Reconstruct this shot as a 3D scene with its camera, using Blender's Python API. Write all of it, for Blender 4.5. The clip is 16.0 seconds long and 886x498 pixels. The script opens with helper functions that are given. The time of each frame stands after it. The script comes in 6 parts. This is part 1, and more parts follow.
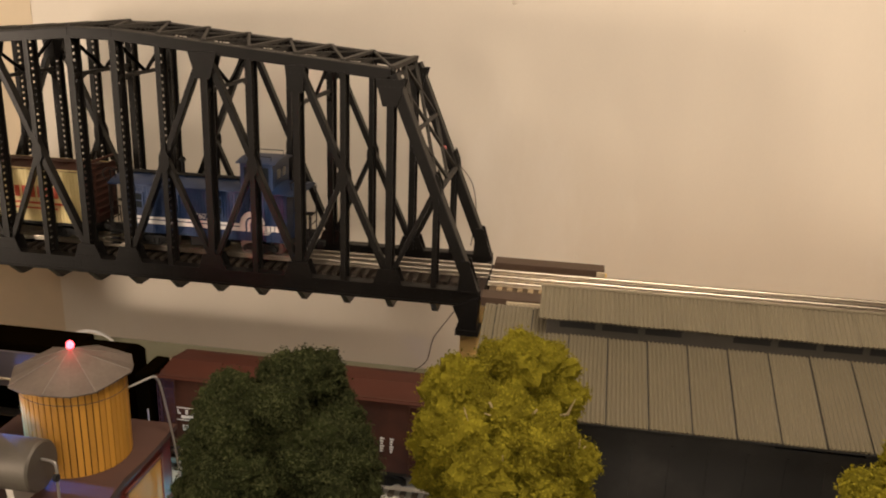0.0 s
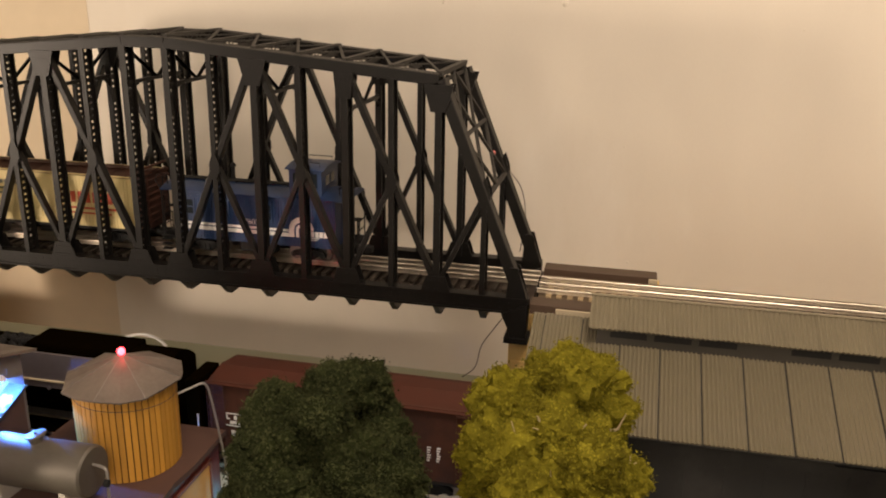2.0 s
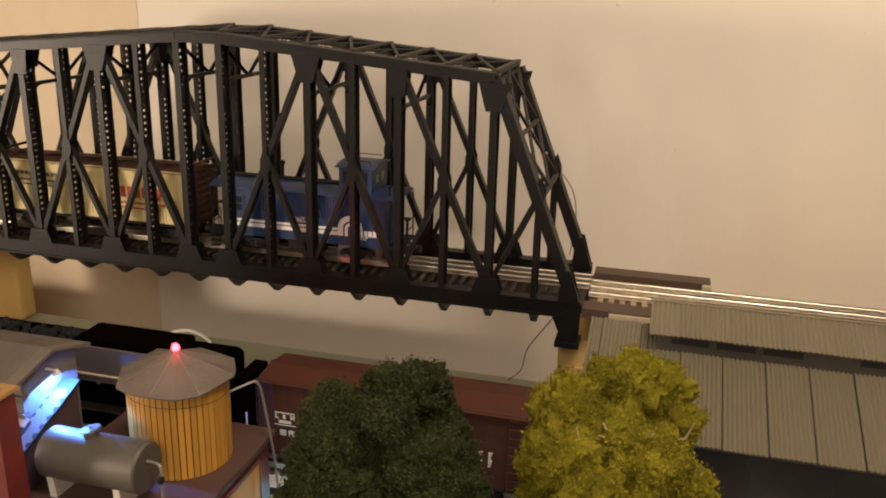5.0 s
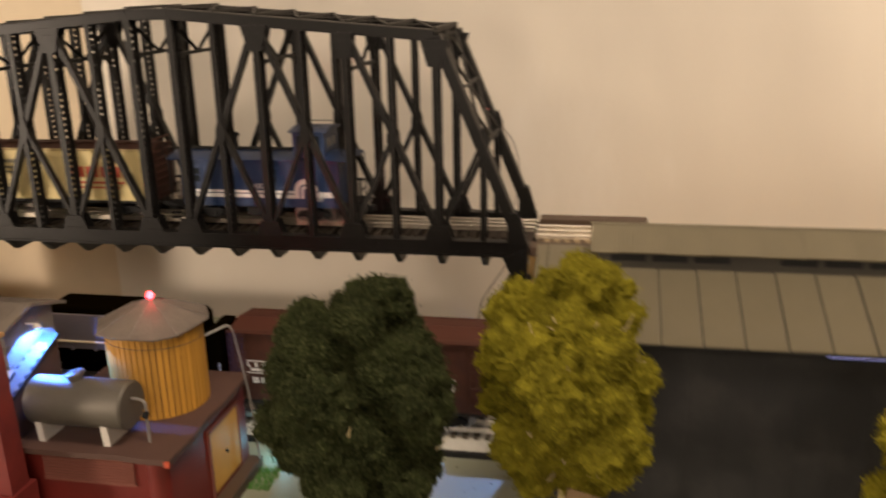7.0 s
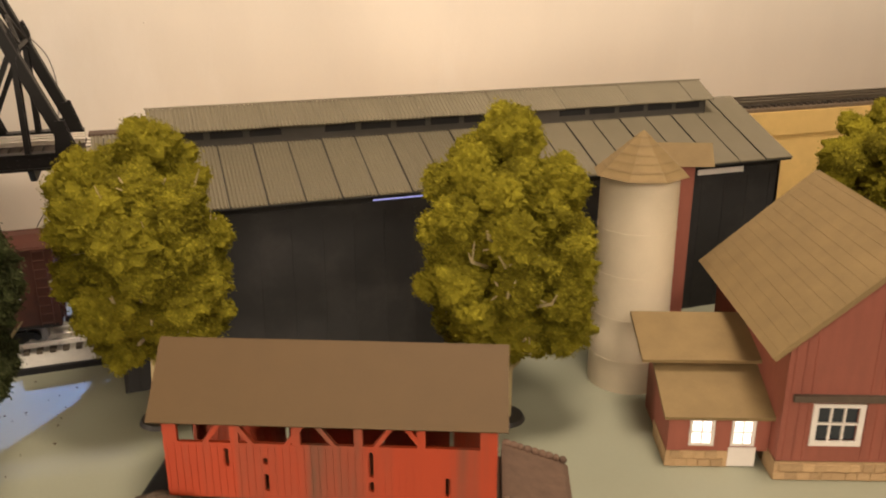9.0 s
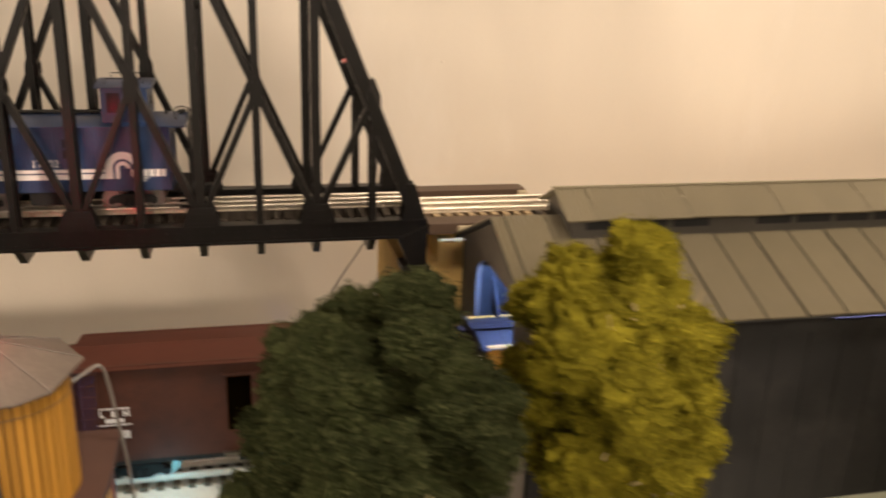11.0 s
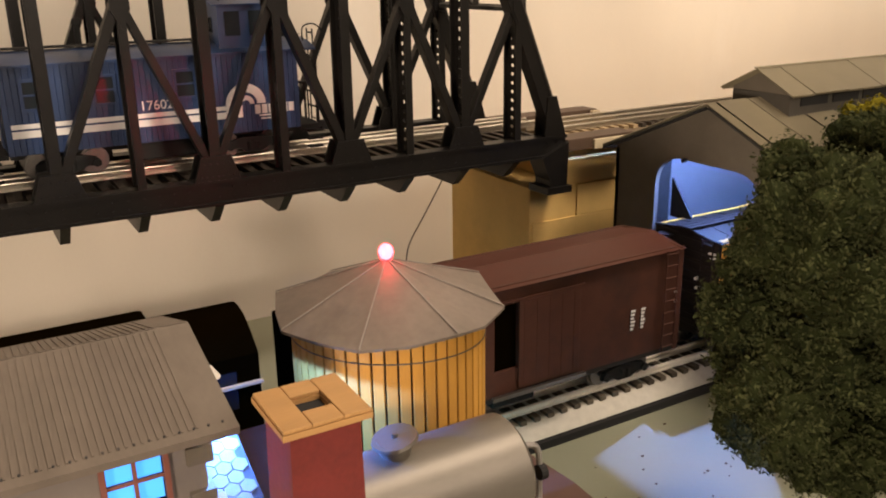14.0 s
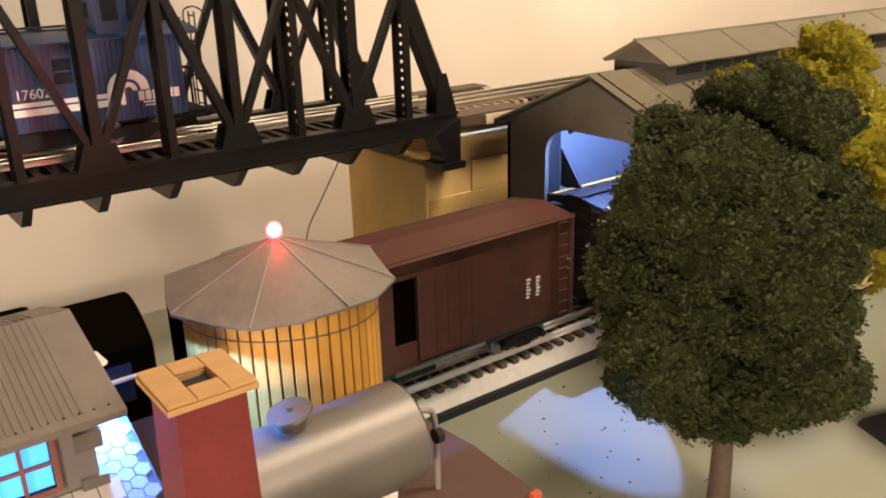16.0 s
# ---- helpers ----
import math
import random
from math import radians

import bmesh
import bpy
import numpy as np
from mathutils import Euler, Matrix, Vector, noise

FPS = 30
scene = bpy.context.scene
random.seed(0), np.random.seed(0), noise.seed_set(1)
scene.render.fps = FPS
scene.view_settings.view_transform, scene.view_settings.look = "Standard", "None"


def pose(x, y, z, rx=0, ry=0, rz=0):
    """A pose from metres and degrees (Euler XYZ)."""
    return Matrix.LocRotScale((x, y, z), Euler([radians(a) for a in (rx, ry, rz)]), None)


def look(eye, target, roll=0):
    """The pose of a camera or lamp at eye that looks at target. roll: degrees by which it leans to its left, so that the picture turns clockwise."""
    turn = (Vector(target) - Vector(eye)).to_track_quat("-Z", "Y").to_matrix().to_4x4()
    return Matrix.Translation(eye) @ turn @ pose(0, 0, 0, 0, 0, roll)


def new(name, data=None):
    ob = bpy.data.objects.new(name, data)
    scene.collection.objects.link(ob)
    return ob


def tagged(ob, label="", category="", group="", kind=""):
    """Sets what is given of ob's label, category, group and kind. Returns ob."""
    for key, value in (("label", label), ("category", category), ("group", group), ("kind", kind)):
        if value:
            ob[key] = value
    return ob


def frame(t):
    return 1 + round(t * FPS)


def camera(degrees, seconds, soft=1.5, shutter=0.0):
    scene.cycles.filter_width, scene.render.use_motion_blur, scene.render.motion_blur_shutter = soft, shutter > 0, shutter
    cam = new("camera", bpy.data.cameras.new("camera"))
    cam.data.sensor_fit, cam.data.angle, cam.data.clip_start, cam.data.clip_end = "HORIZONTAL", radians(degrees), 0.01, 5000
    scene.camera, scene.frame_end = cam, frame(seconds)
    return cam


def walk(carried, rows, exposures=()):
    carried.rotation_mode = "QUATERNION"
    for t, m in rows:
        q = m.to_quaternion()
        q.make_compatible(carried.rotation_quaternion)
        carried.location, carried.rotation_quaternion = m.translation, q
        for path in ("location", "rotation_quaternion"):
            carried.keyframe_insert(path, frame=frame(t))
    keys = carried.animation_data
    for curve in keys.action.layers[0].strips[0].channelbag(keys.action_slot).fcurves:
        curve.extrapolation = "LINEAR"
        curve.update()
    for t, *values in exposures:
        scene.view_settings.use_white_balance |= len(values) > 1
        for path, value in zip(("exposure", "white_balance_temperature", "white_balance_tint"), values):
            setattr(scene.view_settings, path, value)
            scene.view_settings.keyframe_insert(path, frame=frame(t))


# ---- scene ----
LENS = 54.79
PATH = [  # seconds, x, y, z, yaw, pitch, roll
    (0.00, 0.0924, -0.8647, 0.4994, 8.79, -17.62, 1.99),
    (0.50, 0.0934, -0.8602, 0.5030, 9.85, -17.66, 1.62),
    (1.00, 0.0958, -0.8592, 0.5033, 10.70, -17.70, 1.31),
    (1.50, 0.0942, -0.8570, 0.5052, 11.81, -17.79, 1.07),
    (2.00, 0.0926, -0.8538, 0.5034, 12.33, -17.70, 1.07),
    (2.50, 0.0864, -0.8543, 0.5067, 13.06, -17.70, 1.04),
    (3.00, 0.0886, -0.8546, 0.5073, 13.30, -17.81, 1.37),
    (3.50, 0.0818, -0.8505, 0.5006, 13.62, -17.96, 1.34),
    (4.00, 0.0740, -0.8467, 0.4999, 13.82, -17.83, 1.36),
    (6.50, 0.0615, -0.8810, 0.4792, 14.61, -17.43, 1.69),
    (7.00, 0.0781, -0.9189, 0.4546, 10.80, -17.17, -1.30),
    (7.50, 0.1007, -0.9817, 0.4319, 4.17, -18.04, -2.13),
    (7.80, 0.0969, -1.0000, 0.4109, -3.60, -19.61, -1.42),
    (8.00, 0.1074, -1.0155, 0.3845, -7.57, -18.67, -1.45),
    (8.20, 0.1192, -1.0163, 0.3716, -10.60, -19.25, -1.20),
    (9.25, 0.0362, -0.9731, 0.3815, -20.31, -18.87, 0.14),
    (10.30, -0.0685, -0.8957, 0.4031, -16.87, -17.93, 1.85),
    (10.50, -0.0803, -0.8592, 0.4027, -14.91, -17.92, 2.51),
    (11.00, -0.1622, -0.7502, 0.4001, -13.37, -18.25, 1.94),
    (11.50, -0.2479, -0.7002, 0.3762, -18.87, -18.34, 3.42),
    (12.00, -0.3760, -0.6721, 0.3538, -22.76, -17.62, 2.10),
    (12.50, -0.4195, -0.6555, 0.3260, -24.34, -17.61, 0.65),
    (13.00, -0.4203, -0.6154, 0.3383, -27.95, -17.80, 0.64),
    (13.50, -0.4535, -0.5994, 0.3146, -29.23, -17.72, -0.51),
    (14.00, -0.4596, -0.5823, 0.3121, -29.88, -18.02, -0.96),
    (14.50, -0.4514, -0.5833, 0.3090, -31.34, -18.47, -1.29),
    (15.00, -0.4472, -0.5911, 0.3025, -34.85, -18.82, -1.08),
    (15.50, -0.4525, -0.5882, 0.3063, -35.65, -19.09, -1.55),
    (16.00, -0.4565, -0.5933, 0.3094, -36.28, -19.26, -1.91),
]
cam = camera(LENS, 16.0, soft=1.9, shutter=0.6)


def stand(x, y, z, yaw, pitch, roll):
    """A camera pose from its place and its turn in degrees."""
    a, b = radians(yaw), radians(pitch)
    ahead = Vector((-math.sin(a) * math.cos(b), math.cos(a) * math.cos(b), math.sin(b)))
    return look((x, y, z), Vector((x, y, z)) + ahead, roll)


walk(cam, [(t, stand(*p)) for t, *p in PATH], exposures=[(0.0, -0.16), (6.6, -0.16), (7.5, 0.0), (8.0, 0.10), (8.2, 0.28), (10.5, 0.18), (11.5, 0.30), (12.5, 0.24), (14.0, 0.30), (14.5, 0.34), (15.0, 0.52), (16.0, 0.62)])

# ---- light ----
world = bpy.data.worlds.new("room_air")
world.use_nodes = True
world.node_tree.nodes["Background"].inputs[0].default_value = (0.9, 0.75, 0.55, 1)
world.node_tree.nodes["Background"].inputs[1].default_value = 0.006
scene.world = world


def area_lamp(name, eye, target, size, power, colour):
    data = bpy.data.lights.new(name, "AREA")
    data.shape, data.size, data.energy, data.color = "DISK", size, power, colour
    ob = new(name, data)
    ob.matrix_world = look(eye, target)
    return ob


def point_lamp(name, place, radius, power, colour):
    data = bpy.data.lights.new(name, "POINT")
    data.shadow_soft_size, data.energy, data.color = radius, power, colour
    ob = new(name, data)
    ob.location = place
    return ob


def spot_lamp(name, eye, target, angle, radius, power, colour, blend=0.4):
    data = bpy.data.lights.new(name, "SPOT")
    data.spot_size, data.spot_blend, data.shadow_soft_size = radians(angle), blend, radius
    data.energy, data.color = power, colour
    ob = new(name, data)
    ob.matrix_world = look(eye, target)
    return ob


WARM = (1.0, 0.805, 0.635)
area_lamp("ceiling_lamp", (0.35, -0.62, 1.57), (0.3, 0.1, 0.1), 0.5, 28, WARM)
area_lamp("front_ceiling_lamp", (0.3, -1.95, 1.57), (0.1, 0.33, 0.3), 1.4, 44, WARM)
# added fill lamp out of view, lifts the low wall and front faces
area_lamp("low_front_fill", (-0.5, -2.6, 0.45), (-0.1, 0.33, 0.15), 0.5, 6, (1.0, 0.80, 0.62))
area_lamp("floor_lamp_light", (-2.2, -1.6, 0.22), (-0.3, 0.33, 0.15), 0.35, 42, (1.0, 0.79, 0.61))
spot_lamp("gable_lamp_light", (-0.3962, -0.309, 0.1772), (-0.3955, -0.309, 0.140), 148, 0.0012, 1.5, (0.08, 0.25, 1.0), 0.08)
point_lamp("shed_light", (0.0645, -0.143, 0.2068), 0.001, 3.2, (0.24, 0.39, 1.0))
point_lamp("beacon_light", (-0.309, -0.2715, 0.2085), 0.003, 0.010, (1.0, 0.02, 0.04))
spot_lamp("beacon_beam", (-0.3065, -0.2675, 0.2060), (-0.290, 0.0, 0.212), 38, 0.002, 0.38, (1.0, 0.02, 0.05), 0.8)
point_lamp("platform_light", (-0.232, -0.196, 0.018), 0.003, 0.035, (0.20, 0.75, 1.0))

# ---- materials ----


def mat(name, colour, rough=0.6, metal=0.0, vary=0.12, scale=60.0, grain=600.0, bump=0.15, dirt=0.0, dirt_colour=(0.08, 0.06, 0.04),
        stretch=(1, 1, 1), dirt_from=0.48, glow=0.0, spread=0.0, clear=0.0, spec=0.5):
    """A painted or natural surface: cloudy variation, fine grain, dirt in patches and a light relief."""
    m = bpy.data.materials.new(name)
    m.use_nodes = True
    nt = m.node_tree
    n, ln = nt.nodes, nt.links.new
    b = n["Principled BSDF"]
    b.inputs["Roughness"].default_value, b.inputs["Metallic"].default_value = rough, metal
    b.inputs["Specular IOR Level"].default_value = spec
    tc = n.new("ShaderNodeTexCoord")
    mp = n.new("ShaderNodeMapping")
    mp.inputs["Scale"].default_value = stretch
    ln(tc.outputs["Object"], mp.inputs["Vector"])
    big, fine = n.new("ShaderNodeTexNoise"), n.new("ShaderNodeTexNoise")
    for tex, s, det in ((big, scale, 5), (fine, grain, 3)):
        tex.inputs["Scale"].default_value, tex.inputs["Detail"].default_value = s, det
        ln(mp.outputs["Vector"], tex.inputs["Vector"])
    dark = tuple(c * (1 - vary * 1.6) for c in colour)
    light = tuple(min(1, c * (1 + vary * 1.3)) for c in colour)
    mix = n.new("ShaderNodeMix")
    mix.data_type = "RGBA"
    mix.inputs["A"].default_value, mix.inputs["B"].default_value = (*dark, 1), (*light, 1)
    half = n.new("ShaderNodeMath")
    half.operation = "MULTIPLY_ADD"
    ln(fine.outputs["Fac"], half.inputs[0])
    half.inputs[1].default_value = 0.4
    ln(big.outputs["Fac"], half.inputs[2])
    shift = n.new("ShaderNodeMath")
    shift.operation = "SUBTRACT"
    shift.use_clamp = True
    ln(half.outputs[0], shift.inputs[0])
    shift.inputs[1].default_value = 0.2
    ln(shift.outputs[0], mix.inputs["Factor"])
    out = mix.outputs["Result"]
    if dirt > 0:
        patch = n.new("ShaderNodeTexNoise")
        patch.inputs["Scale"].default_value, patch.inputs["Detail"].default_value, patch.inputs["Roughness"].default_value = scale * 0.45, 8, 0.65
        ln(mp.outputs["Vector"], patch.inputs["Vector"])
        ramp = n.new("ShaderNodeMapRange")
        ramp.inputs["From Min"].default_value, ramp.inputs["From Max"].default_value = dirt_from, dirt_from + 0.2
        ramp.inputs["To Max"].default_value = dirt
        ln(patch.outputs["Fac"], ramp.inputs["Value"])
        soil = n.new("ShaderNodeMix")
        soil.data_type = "RGBA"
        soil.inputs["B"].default_value = (*dirt_colour, 1)
        ln(ramp.outputs["Result"], soil.inputs["Factor"])
        ln(out, soil.inputs["A"])
        out = soil.outputs["Result"]
    if spread > 0:
        info, hsv = n.new("ShaderNodeObjectInfo"), n.new("ShaderNodeHueSaturation")
        rng = n.new("ShaderNodeMapRange")
        rng.inputs["To Min"].default_value, rng.inputs["To Max"].default_value = 1 - spread, 1 + spread
        ln(info.outputs["Random"], rng.inputs["Value"])
        ln(rng.outputs["Result"], hsv.inputs["Value"])
        ln(out, hsv.inputs["Color"])
        out = hsv.outputs["Color"]
    ln(out, b.inputs["Base Color"])
    if bump > 0:
        bp = n.new("ShaderNodeBump")
        bp.inputs["Strength"].default_value, bp.inputs["Distance"].default_value = bump, 0.0006
        ln(half.outputs[0], bp.inputs["Height"])
        ln(bp.outputs["Normal"], b.inputs["Normal"])
    if glow > 0:
        b.inputs["Emission Color"].default_value, b.inputs["Emission Strength"].default_value = (*colour, 1), glow
    if clear > 0:
        b.inputs["Coat Weight"].default_value = clear
    return m


